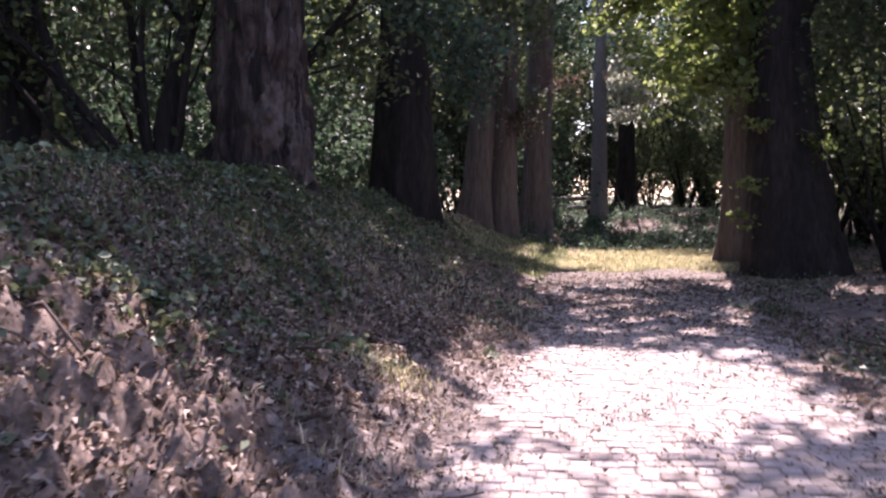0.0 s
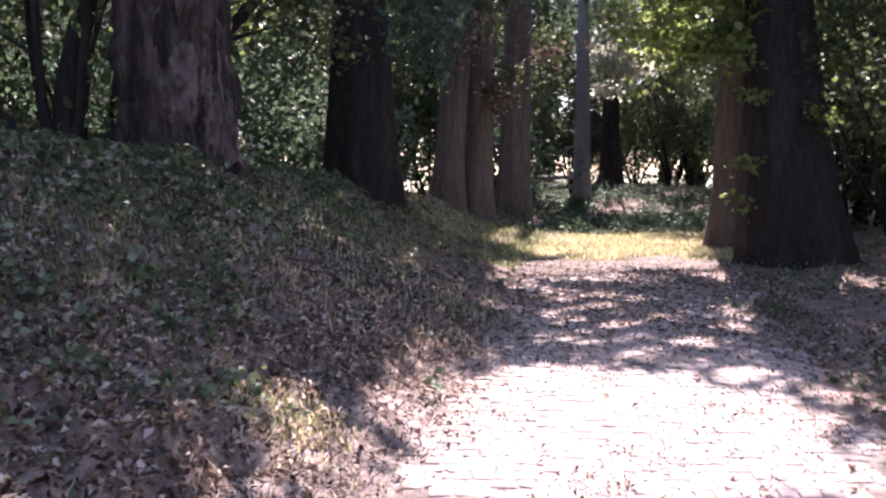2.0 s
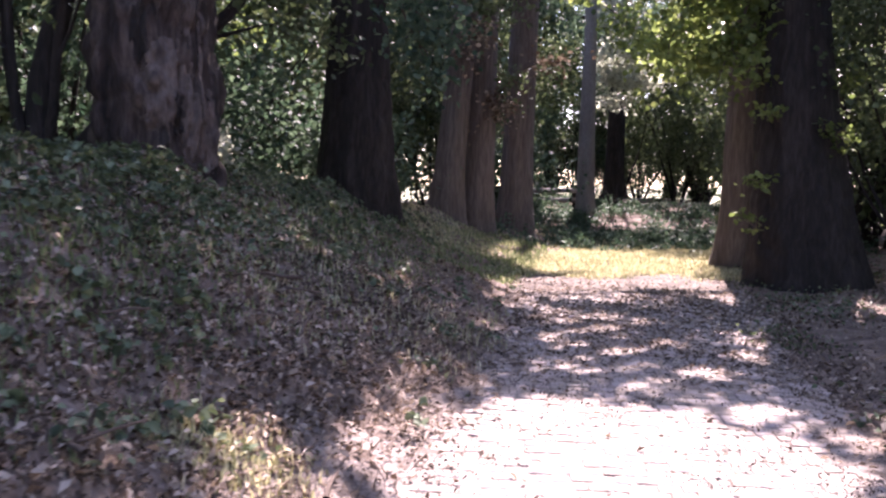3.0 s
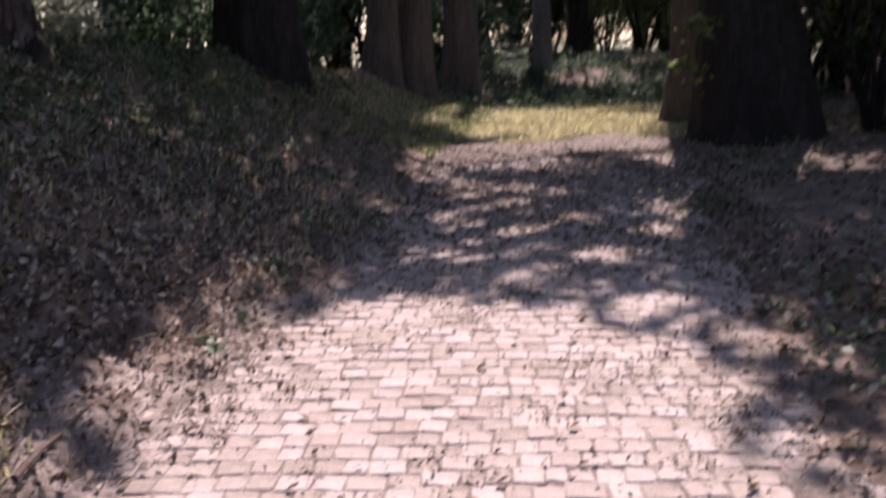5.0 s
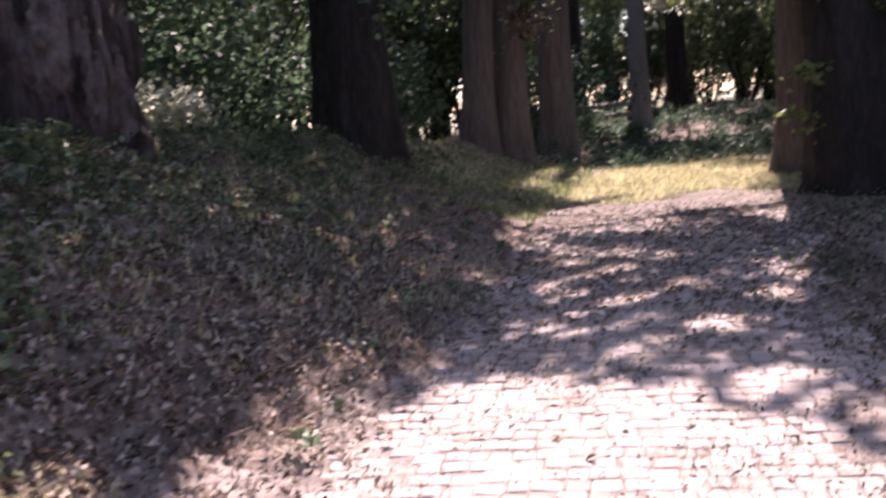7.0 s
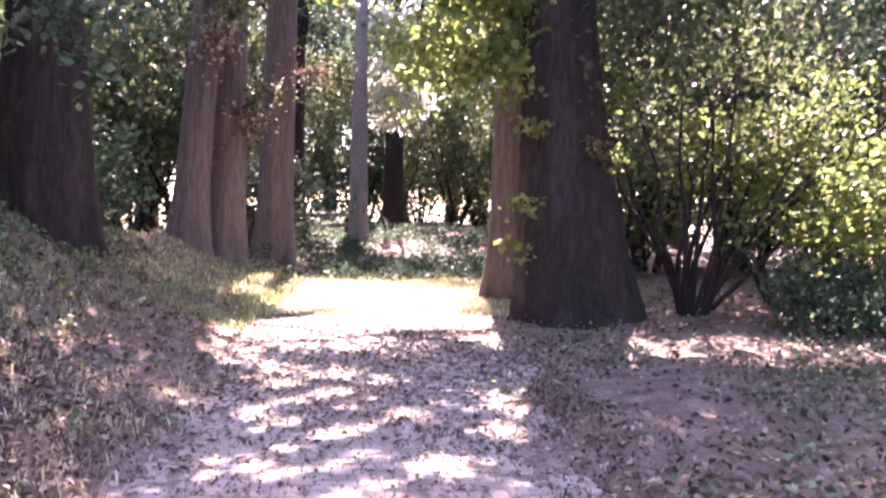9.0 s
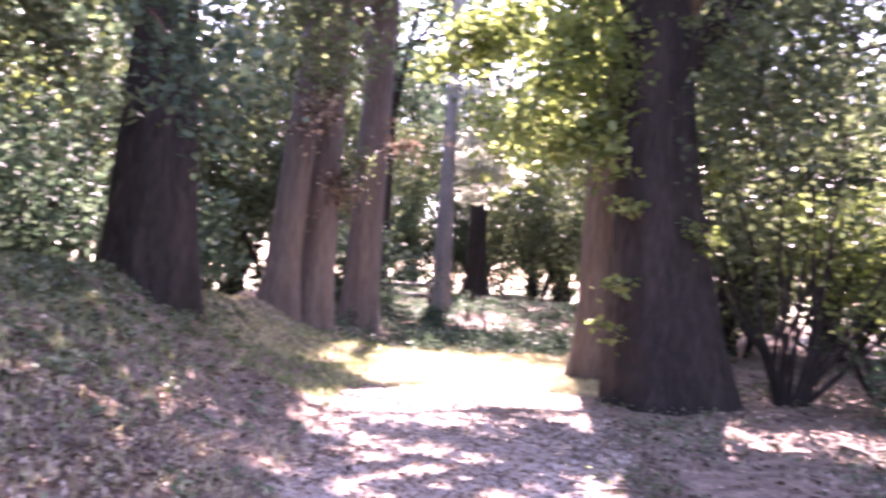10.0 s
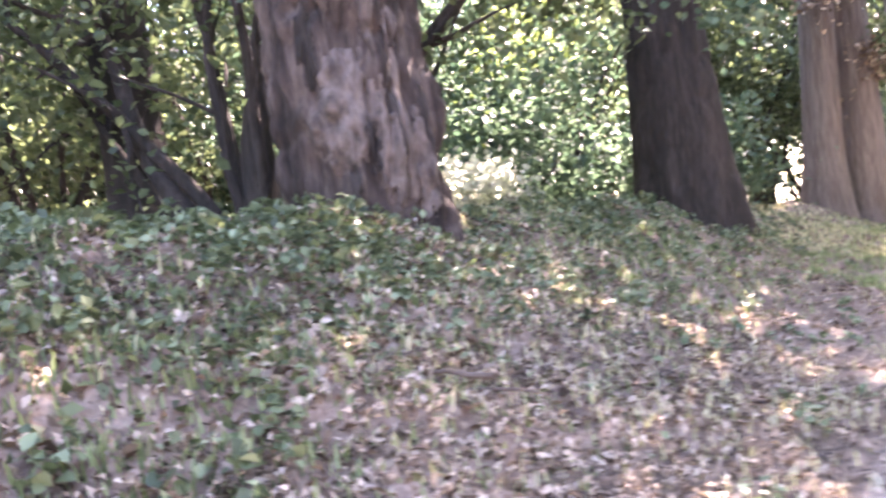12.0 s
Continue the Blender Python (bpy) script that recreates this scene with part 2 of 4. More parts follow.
def leaf_mesh(name, pos, length, mat, aspect=0.6, up=0.3, rng=RNG, fold=0.12, hang=0.0, plain=False):
    """Many single folded leaves, each a piece of its own, at the given places."""
    pos = np.asarray(pos, float)
    n = len(pos)
    length = np.broadcast_to(length, n) * rng.uniform(0.7, 1.3, n)
    nrm = rng.normal(size=(n, 3))
    nrm[:, 2] += up * 3
    nrm /= np.linalg.norm(nrm, axis=1)[:, None]
    way = np.cross(nrm, rng.normal(size=(n, 3)))
    way /= np.linalg.norm(way, axis=1)[:, None] + 1e-9
    way[:, 2] -= hang
    way /= np.linalg.norm(way, axis=1)[:, None] + 1e-9
    side = np.cross(nrm, way)
    L = length[:, None]
    v = np.empty((n, 6, 3))
    v[:, 0] = pos - way * L * 0.5
    v[:, 1] = pos - way * L * 0.12 + side * L * aspect * 0.5 + nrm * L * fold
    v[:, 2] = pos + way * L * 0.22 + side * L * aspect * 0.36 + nrm * L * fold * 0.6
    v[:, 3] = pos + way * L * 0.5 - nrm * L * fold * 0.6
    v[:, 4] = pos + way * L * 0.22 - side * L * aspect * 0.36 + nrm * L * fold * 0.6
    v[:, 5] = pos - way * L * 0.12 - side * L * aspect * 0.5 + nrm * L * fold
    if plain:
        v = np.stack([v[:, 0], (v[:, 1] + v[:, 2]) / 2, v[:, 3], (v[:, 4] + v[:, 5]) / 2], 1)
        me = bpy.data.meshes.new(name)
        me.vertices.add(n * 4)
        me.vertices.foreach_set("co", v.reshape(-1))
        me.loops.add(n * 4)
        me.loops.foreach_set("vertex_index", np.arange(n * 4, dtype=np.int32))
        me.polygons.add(n)
        me.polygons.foreach_set("loop_start", np.arange(0, n * 4, 4, dtype=np.int32))
        me.materials.append(mat)
        me.update(calc_edges=True)
        return me
    me = bpy.data.meshes.new(name)
    me.vertices.add(n * 6)
    me.vertices.foreach_set("co", v.reshape(-1))
    quads = (np.arange(n)[:, None, None] * 6 + np.array([[0, 3, 2, 1], [0, 5, 4, 3]])[None]).reshape(-1)
    me.loops.add(n * 8)
    me.loops.foreach_set("vertex_index", quads.astype(np.int32))
    me.polygons.add(n * 2)
    me.polygons.foreach_set("loop_start", np.arange(0, n * 8, 4, dtype=np.int32))
    me.materials.append(mat)
    me.update(calc_edges=True)
    me.validate()
    return me


def clumped(rng, n, centre, radii, clumps, spread):
    """Points in clumps through an ellipsoid, thicker towards its outside."""
    c = rng.normal(size=(clumps, 3))
    c /= np.linalg.norm(c, axis=1)[:, None]
    c *= rng.uniform(0.25, 1.0, (clumps, 1)) ** 0.5
    p = c[rng.integers(0, clumps, n)] * np.array(radii) + rng.normal(size=(n, 3)) * spread * np.array([1, 1, 0.55])
    return p + np.array(centre)


# openings cut into the mostly unseen high canopy to let sun onto the low boughs
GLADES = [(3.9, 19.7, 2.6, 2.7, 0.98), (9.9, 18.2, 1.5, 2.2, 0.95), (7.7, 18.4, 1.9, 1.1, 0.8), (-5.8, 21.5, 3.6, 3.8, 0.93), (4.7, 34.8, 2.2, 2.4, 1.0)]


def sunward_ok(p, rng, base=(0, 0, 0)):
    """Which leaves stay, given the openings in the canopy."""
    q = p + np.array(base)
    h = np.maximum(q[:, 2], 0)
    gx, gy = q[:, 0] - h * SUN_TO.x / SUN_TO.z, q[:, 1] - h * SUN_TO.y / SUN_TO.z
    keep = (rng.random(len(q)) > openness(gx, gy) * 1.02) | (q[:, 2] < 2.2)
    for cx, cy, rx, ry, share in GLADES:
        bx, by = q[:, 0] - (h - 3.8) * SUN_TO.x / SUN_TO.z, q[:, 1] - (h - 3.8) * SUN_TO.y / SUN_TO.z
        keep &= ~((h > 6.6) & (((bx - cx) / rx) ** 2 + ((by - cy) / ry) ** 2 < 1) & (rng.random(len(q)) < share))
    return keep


def tube(points, radii, segs=8):
    """A tapered round limb along points, closed at its tip."""
    verts, faces = [], []
    pts = [Vector(p) for p in points]
    for i, p in enumerate(pts):
        d = (pts[min(i + 1, len(pts) - 1)] - pts[max(i - 1, 0)]).normalized()
        a = d.orthogonal().normalized()
        b = d.cross(a)
        if i and a.dot(last) < 0:
            a, b = -a, -b
        last = a
        for k in range(segs):
            w = 2 * math.pi * k / segs
            verts.append(p + (a * math.cos(w) + b * math.sin(w)) * radii[i])
    for i in range(len(pts) - 1):
        for k in range(segs):
            faces.append((i * segs + k, i * segs + (k + 1) % segs, (i + 1) * segs + (k + 1) % segs, (i + 1) * segs + k))
    faces.append(tuple(range((len(pts) - 1) * segs, len(pts) * segs)))
    return verts, faces


def trunk_mesh(name, profile, mat, lean=(0, 0), segs=40, ridge=0.05, roots=5, flare=0.35, seed=0, sink=0.4, bend=0.0, burr=0.0, rings=62, craggy=0.0):
    """A trunk from its radii by height, with root flares, bark furrows and uneven girth."""
    rng = np.random.default_rng(seed)
    zs = np.concatenate([np.linspace(-sink, 2.4, rings - 40), np.linspace(2.52, profile[-1][0], 40)])
    ph = rng.uniform(0, 6.28, 8)
    verts, faces = [], []
    for z in zs:
        r0 = np.interp(z, [p[0] for p in profile], [p[1] for p in profile])
        f = flare * math.exp(-max(z, -0.2) / 0.45)
        for k in range(segs):
            w = 2 * math.pi * k / segs
            lobes = 0.5 + 0.5 * math.sin(roots * w + ph[0] + 0.5 * math.sin(2 * w + ph[1]))
            girth = 1 + 0.05 * math.sin(2 * w + ph[2] + z * 0.5) + 0.03 * math.sin(3 * w + ph[3] - z * 0.8)
            furrow = ridge * (0.5 * math.sin(11 * w + ph[4] + 0.8 * math.sin(z * 1.3 + ph[5])) + 0.5 * noise.noise(Vector((math.cos(w) * 5 + seed, math.sin(w) * 5, z * 1.1))))
            r = r0 * (girth + f * lobes * 1.2 + furrow)
            if burr:
                q = Vector((math.cos(w) * 2.2 + 7, math.sin(w) * 2.2, z * 1.5))
                r += burr * (max(noise.noise(q * 1.4), 0) * 1.2 + 0.5 * noise.noise(q * 3.5)) * math.exp(-((z - 0.9) / 1.1) ** 2)
            if craggy:
                c, sn = math.cos(w) * 3.6, math.sin(w) * 3.6
                plates = 1 - abs(noise.noise(Vector((c + seed, sn, z * 1.6 + 3)))) * 2.6
                chips = 1 - abs(noise.noise(Vector((c * 2.3, sn * 2.3 + seed, z * 4.5)))) * 2.4
                r += craggy * (0.8 - 1.5 * max(plates, 0) ** 3) + craggy * 0.5 * (0.5 - max(chips, 0) ** 2)
            verts.append((r * math.cos(w) + lean[0] * z + bend * math.sin(z * 0.5), r * math.sin(w) + lean[1] * z, z))
    m = len(zs)
    for i in range(m - 1):
        for k in range(segs):
            faces.append((i * segs + k, i * segs + (k + 1) % segs, (i + 1) * segs + (k + 1) % segs, (i + 1) * segs + k))
    faces.append(tuple(range((m - 1) * segs, m * segs)))
    return mesh_from(name, verts, faces, mat)


def limb_path(rng, start, direction, length, n=7, droop=0.0, wander=0.12):
    p, d, pts = Vector(start), Vector(direction).normalized(), []
    for i in range(n):
        pts.append(p.copy())
        p = p + d * (length / (n - 1))
        d = (d + Vector(rng.normal(size=3)) * wander + Vector((0, 0, -droop))).normalized()
    return pts


def tree(name, at, profile, bark, label, crown_at, crown_radii, leaves, leaf=LEAF, size=0.24, lean=(0, 0), seed=1, limbs=11, masked=True, flare=0.35, ridge=0.05, roots=5, segs=40, clumps=60, spread=0.7, bend=0.0, limb_from=0.45, burr=0.0, rings=62, craggy=0.0):
    """A tree: a furrowed trunk, limbs up into the crown, and a crown of single leaves with gaps."""
    rng = np.random.default_rng(seed)
    ob = thing(name, at, label, "tree")
    part("trunk", trunk_mesh("trunk", profile, bark, lean, segs, ridge, roots, flare, seed, bend=bend, burr=burr, rings=rings, craggy=craggy), ob)
    top = profile[-1][0]
    for i in range(limbs):
        z = top * (limb_from + (0.97 - limb_from) * i / max(limbs - 1, 1))
        w = rng.uniform(0, 6.28)
        target = Vector(crown_at) + Vector((math.cos(w) * crown_radii[0], math.sin(w) * crown_radii[1], rng.uniform(-0.2, 0.6) * crown_radii[2])) * 0.85
        s = Vector((lean[0] * z + bend * math.sin(z * 0.5), lean[1] * z, z))
        r = np.interp(z, [p[0] for p in profile], [p[1] for p in profile]) * 0.45
        pts = limb_path(rng, s, target - s, (target - s).length, 7, 0, 0.1)
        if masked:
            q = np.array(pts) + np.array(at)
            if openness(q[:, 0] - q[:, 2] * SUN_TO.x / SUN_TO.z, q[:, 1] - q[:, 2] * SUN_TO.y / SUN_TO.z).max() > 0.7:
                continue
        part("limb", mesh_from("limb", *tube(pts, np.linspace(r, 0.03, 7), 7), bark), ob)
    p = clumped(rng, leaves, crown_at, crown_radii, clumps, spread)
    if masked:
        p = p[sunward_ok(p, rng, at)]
    tagged(part("crown", leaf_mesh("crown", p, size, leaf, rng=rng, plain=True), ob, "crown of small green leaves with gaps"), kind="stuff")
    return ob


def ground_z(x, y):
    return float(height(x, y))

# ---------------------------------------------------------------- ground and track
gx = np.concatenate([[-500, -300, -180, -110, -70, -48, -36, -28, -22, -18, -15, -13], np.arange(-11.5, -2.61, 0.1), np.arange(-2.55, 0.46, 0.05), np.arange(0.5, 13.01, 0.1), [14, 16, 19, 23, 29, 37, 50, 75, 120, 200, 320, 520]])
gy = np.concatenate([[-500, -300, -170, -100, -60, -38, -24, -14, -8, -5, -3, -1.5, -0.5], np.arange(0.2, 4.01, 0.1), np.arange(4.05, 9.96, 0.05), np.arange(10.0, 30.01, 0.1), [31, 32.5, 34.5, 37, 40, 45, 52, 62, 78, 105, 150, 240, 380, 600]])
XX, YY = np.meshgrid(gx, gy)
ZZ = height(XX, YY)
on_track = (XX > left_edge(YY) + 0.02) & (XX < right_edge(YY) - 0.05) & (YY < 16.9)
ZZ = ZZ - np.where(on_track, 0.035, 0)
nx = len(gx)
gv = np.stack([XX, YY, ZZ], -1).reshape(-1, 3)
ii = (np.arange(len(gy) - 1)[:, None] * nx + np.arange(nx - 1)[None]).reshape(-1)
gf = np.stack([ii, ii + 1, ii + 1 + nx, ii + nx], 1)
ground = new("ground", mesh_from("ground", gv.tolist(), gf.tolist(), SOIL))
ground.data.materials.append(MEADOW)
centre_y = (YY.reshape(-1)[gf[:, 0]] + YY.reshape(-1)[gf[:, 2]]) / 2
centre_x = np.abs((XX.reshape(-1)[gf[:, 0]] + XX.reshape(-1)[gf[:, 2]]) / 2)
ground.data.materials.append(EARTH)
mid_x = (XX.reshape(-1)[gf[:, 0]] + XX.reshape(-1)[gf[:, 2]]) / 2
sandy = (centre_y > 16.5) & (centre_y < 19.8) & (mid_x > left_edge(centre_y)) & (mid_x < right_edge(centre_y))
ground.data.polygons.foreach_set("material_index", np.where(sandy, 2, ((centre_y > 52) | (centre_x > 34))).astype(np.int32))
tagged(ground, "dark woodland soil with a bank beside the track", "ground", kind="structure")

# ---------------------------------------------------------------- trees that stand beside the track


def place(x, y, dz=0.0):
    return (x, y, ground_z(x, y) + dz)


burr_tree = tree("old_tree", place(-2.3, 12.4), [(-0.5, 0.58), (0.0, 0.545), (0.5, 0.525), (1.5, 0.51), (4, 0.46), (9, 0.28)], BARK, "thick old tree with flaking grey-brown bark on the bank", (0.3, 0.8, 9.5), (5.5, 5, 3.6), 15000, seed=11, flare=0.09, ridge=0.12, segs=128, burr=0.08, rings=150, craggy=0.045)
dark_tree = tree("dark_tree", place(-1.38, 18.0), [(-0.5, 0.66), (0.0, 0.6), (0.6, 0.54), (1.8, 0.46), (3.4, 0.37), (9, 0.22)], BARK_DARK, "dark-barked tree tapering upwards on the bank", (-0.5, 0.5, 10), (5, 5, 3.6), 14000, seed=12, lean=(0.01, 0), flare=0.06, segs=72, rings=110, craggy=0.03)
right_tree = tree("broad_tree", place(5.65, 18.4), [(-0.5, 1.0), (0.0, 0.9), (0.5, 0.84), (1.8, 0.68), (3.6, 0.49), (9, 0.3)], BARK_DARK, "broad dark tree with a flared base beside the track", (0, 0.5, 9.5), (5.5, 5, 3.4), 16000, seed=13, lean=(-0.085, 0), flare=0.12, segs=80, rings=110, craggy=0.035)
back_tree = tree("reddish_tree", place(5.5, 21.3), [(-0.5, 0.66), (0.0, 0.6), (1, 0.52), (4, 0.44), (9, 0.25)], BARK_RED, "reddish-brown tree trunk behind the broad tree", (1, 1.5, 10), (5, 5, 3.4), 13000, seed=14, flare=0.15)
for (x, y, lx, prof, sd) in ((-0.38, 24.0, 0.08, [(-0.5, 0.5), (0, 0.42), (1, 0.33), (5, 0.27), (10, 0.16)], 15), (0.24, 24.6, 0.03, [(-0.5, 0.55), (0, 0.45), (1, 0.38), (5, 0.3), (10, 0.18)], 16), (1.16, 26.5, 0.03, [(-0.5, 0.62), (0, 0.52), (1, 0.42), (5, 0.34), (10, 0.2)], 17)):
    t = tree("slender_tree", place(x, y), prof, BARK_RED, "tall reddish-brown trunk in a group of three", (0.4, 0.5, 10.5), (4.5, 4.5, 3.4), 9000, seed=sd, lean=(lx, 0), flare=0.1)
    tagged(t, group="three trunks on the verge")
pale_tree = tree("pale_tree", place(3.5, 33), [(-0.5, 0.36), (0, 0.32), (0.6, 0.28), (6, 0.2), (13, 0.12)], BARK_GREY, "slim straight pale grey trunk standing alone", (0.3, 0.5, 13), (4, 4, 3), 8000, seed=18, flare=0.15, ridge=0.02, limb_from=0.8)

# ---------------------------------------------------------------- boughs and sprouts on the near trees


def bough(parent, base, tip, leaves, mat, size, spread, seed, droop=0.04, radius=0.04, name="bough", twigs=9):
    """A leafy branch of a tree: the limb with side twigs, and its leaves."""
    rng = np.random.default_rng(seed)
    o = Vector(parent.location)
    a, b = Vector(base) - o, Vector(tip) - o
    pts = limb_path(rng, a, b - a + Vector((0, 0, (b - a).length * droop * 3)), (b - a).length * 1.03, 9, droop, 0.06)
    v, f = tube(pts, np.linspace(radius, 0.006, 9), 6)
    ends = list(pts[3:])
    for i in range(twigs):
        s = pts[int(rng.integers(2, 8))]
        d = (b - a).normalized() * 0.6 + Vector(rng.normal(size=3)) * 0.7 + Vector((0, 0, -0.25))
        tw = limb_path(rng, s, d, float(rng.uniform(0.4, 1.0)) * spread * 2.2, 5, 0.08, 0.12)
        tv, tf = tube(tw, np.linspace(0.012, 0.003, 5), 4)
        f += [tuple(k + len(v) for k in face) for face in tf]
        v += tv
        ends += tw[1:]
    limb = part(name, mesh_from(name, v, f, TWIG), parent)
    ends = np.array(ends)
    p = ends[rng.integers(0, len(ends), leaves)] + rng.normal(size=(leaves, 3)) * spread * np.array([0.5, 0.5, 0.3])
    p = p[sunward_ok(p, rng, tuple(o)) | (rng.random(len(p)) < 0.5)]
    tagged(part("leaf_spray", leaf_mesh("leaf_spray", p, size, mat, 0.8, 0.35, rng, hang=0.35), limb), kind="stuff")
    return limb


def bark_patch(parent, segs, centre, half, z0, z1, lift, mat, name, label, seed):
    """A ragged piece of bark that follows the trunk's own surface."""
    co = [c for c in parent.children if c.name.startswith("trunk")][0].data.vertices
    rings = len(co) // segs
    levels = [co[i * segs].co.z for i in range(rings)]

    def surface(w, z):
        i = int(np.clip(np.searchsorted(levels, z) - 1, 0, rings - 2))
        k = w / (2 * math.pi) * segs
        a, f, g = int(math.floor(k)), k - math.floor(k), (z - levels[i]) / (levels[i + 1] - levels[i])
        low = co[i * segs + a % segs].co.lerp(co[i * segs + (a + 1) % segs].co, f)
        high = co[(i + 1) * segs + a % segs].co.lerp(co[(i + 1) * segs + (a + 1) % segs].co, f)
        return low.lerp(high, g)

    nu, nv, verts, faces, inside = 46, 56, [], [], []
    for j in range(nv):
        for k in range(nu):
            u, v = 2 * k / (nu - 1) - 1, 2 * j / (nv - 1) - 1
            rag = math.sqrt(u * u + v * v) + 0.55 * noise.noise(Vector((u * 1.9 + seed, v * 2.1, seed))) + 0.28 * noise.noise(Vector((u * 8 + seed, v * 8, seed)))
            p = surface(centre + half * u, z0 + (z1 - z0) * (v + 1) / 2)
            out = Vector((p.x, p.y, 0)).normalized()
            verts.append(p + out * (lift * min(1.0, max(0.0, (0.98 - rag) / 0.25)) - 0.006 + 0.01 * noise.noise(p * 9 + Vector((seed, 0, 0)))))
            inside.append(rag < 0.98)
    for j in range(nv - 1):
        for k in range(nu - 1):
            q = (j * nu + k, j * nu + k + 1, (j + 1) * nu + k + 1, (j + 1) * nu + k)
            if all(inside[w] for w in q):
                faces.append(q)
    part(name, mesh_from(name, verts, faces, mat), parent, label)


bark_patch(burr_tree, 128, math.radians(303), 0.42, 0.3, 1.25, 0.03, BARK_PALE, "bare_patch", "pale bare patch where the bark has flaked", 3.3)
bark_patch(burr_tree, 128, math.radians(325), 0.16, 0.1, 0.9, 0.05, BARK_PALE, "bark_plate", "pale hanging bark plate", 5.1)
bark_patch(burr_tree, 128, math.radians(281), 0.13, 0.95, 1.6, 0.035, BARK_DARK, "bark_scar", "dark hollow scar in the bark", 7.7)
bark_patch(burr_tree, 128, math.radians(314), 0.09, 0.35, 0.75, 0.06, BARK_DARK, "bark_scar", "dark hollow scar in the bark", 8.4)

for turn, half, low, high, seed in ((338, 0.1, 0.15, 1.5, 11.3), (350, 0.12, 0.0, 0.8, 12.9), (322, 0.07, 1.1, 2.1, 14.2), (296, 0.1, 1.3, 2.2, 15.8), (345, 0.08, 1.2, 2.0, 17.1)):
    bark_patch(burr_tree, 128, math.radians(turn), half, low, high, 0.05, BARK_PALE, "bark_plate", "pale hanging bark plate", seed)
for turn, half, low, high, seed in ((331, 0.05, 0.2, 1.3, 21.4), (357, 0.05, 0.1, 1.0, 22.7), (300, 0.06, 0.1, 0.5, 23.5)):
    bark_patch(burr_tree, 128, math.radians(turn), half, low, high, 0.03, BARK_DARK, "bark_scar", "dark hollow scar in the bark", seed)

# overhanging boughs of the old tree, in front of the dark one
bough(burr_tree, (-1.8, 12.6, 5.4), (0.3, 13.4, 2.5), 1700, LEAF_COOL, 0.085, 0.4, 31)
bough(burr_tree, (-1.7, 12.2, 5.8), (-0.3, 14.0, 3.3), 1700, LEAF_COOL, 0.085, 0.45, 32)
bough(burr_tree, (-2.2, 12.9, 5.6), (-1.9, 15.5, 3.4), 1600, LEAF, 0.09, 0.5, 33)
bough(dark_tree, (-1.2, 18.0, 6.6), (0.6, 18.4, 4.2), 1800, LEAF, 0.1, 0.6, 34)
bough(dark_tree, (-1.4, 18.2, 6.8), (-3.6, 18.6, 4.0), 2000, LEAF_SUNLIT, 0.1, 0.7, 35)
# boughs of the broad tree over the track; first four have sunlight in leaf colour
bough(right_tree, (5.1, 18.2, 5.9), (4.2, 18.0, 2.9), 1500, LEAF_SUNLIT, 0.125, 0.42, 36)
bough(right_tree, (5.0, 18.3, 6.4), (3.2, 18.2, 3.7), 1600, LEAF_SUNLIT, 0.125, 0.5, 37)
bough(right_tree, (5.0, 18.4, 6.8), (2.5, 19.4, 4.7), 1500, LEAF_SUNLIT, 0.125, 0.5, 38)
bough(right_tree, (5.2, 18.6, 6.2), (3.9, 20.4, 3.7), 1200, LEAF_SUNLIT, 0.125, 0.5, 39)
bough(right_tree, (5.5, 17.9, 6.0), (6.6, 16.6, 3.4), 1300, LEAF, 0.1, 0.7, 40)
bough(right_tree, (5.6, 18.0, 6.4), (8.2, 16.4, 3.8), 1600, LEAF, 0.1, 0.85, 41)
for i, (z, dx, n) in enumerate(((1.6, -0.98, 60), (1.05, -1.05, 36), (2.6, -0.8, 60), (2.3, 0.2, 70), (3.1, 0.35, 90))):
    bough(right_tree, (5.55 + dx * 0.72, 17.9, z - 0.1), (5.55 + dx * 1.1, 17.45, z + 0.05), n, LEAF_SUNLIT, 0.1, 0.16, 50 + i, 0.05, 0.012, "sprout", 4)
bough(pale_tree, (3.5, 33, 7.5), (5.5, 32, 5.5), 900, LEAF_SUNLIT, 0.18, 0.8, 60)

# tufts of dead twigs on the group of three
three = [o for o in scene.objects if o.name.startswith("slender_tree")]
for i, (k, base, tip) in enumerate(((1, (0.45, 24.7, 3.3), (1.3, 24.0, 3.9)), (1, (0.45, 24.7, 3.0), (1.0, 23.9, 3.2)), (2, (1.2, 26.1, 3.9), (0.6, 25.2, 4.2)), (2, (1.25, 26.1, 4.2), (2.1, 25.5, 4.6)), (1, (0.4, 24.7, 5.2), (0.2, 23.8, 5.5)), (0, (-0.1, 23.7, 4.4), (0.4, 23.0, 4.6)))):
    bough(three[k], base, tip, 260, LITTER if i % 2 else LEAF, 0.1, 0.33, 70 + i, 0.05, 0.03, "dead_branch", 14)

# ---------------------------------------------------------------- shrubs and understorey


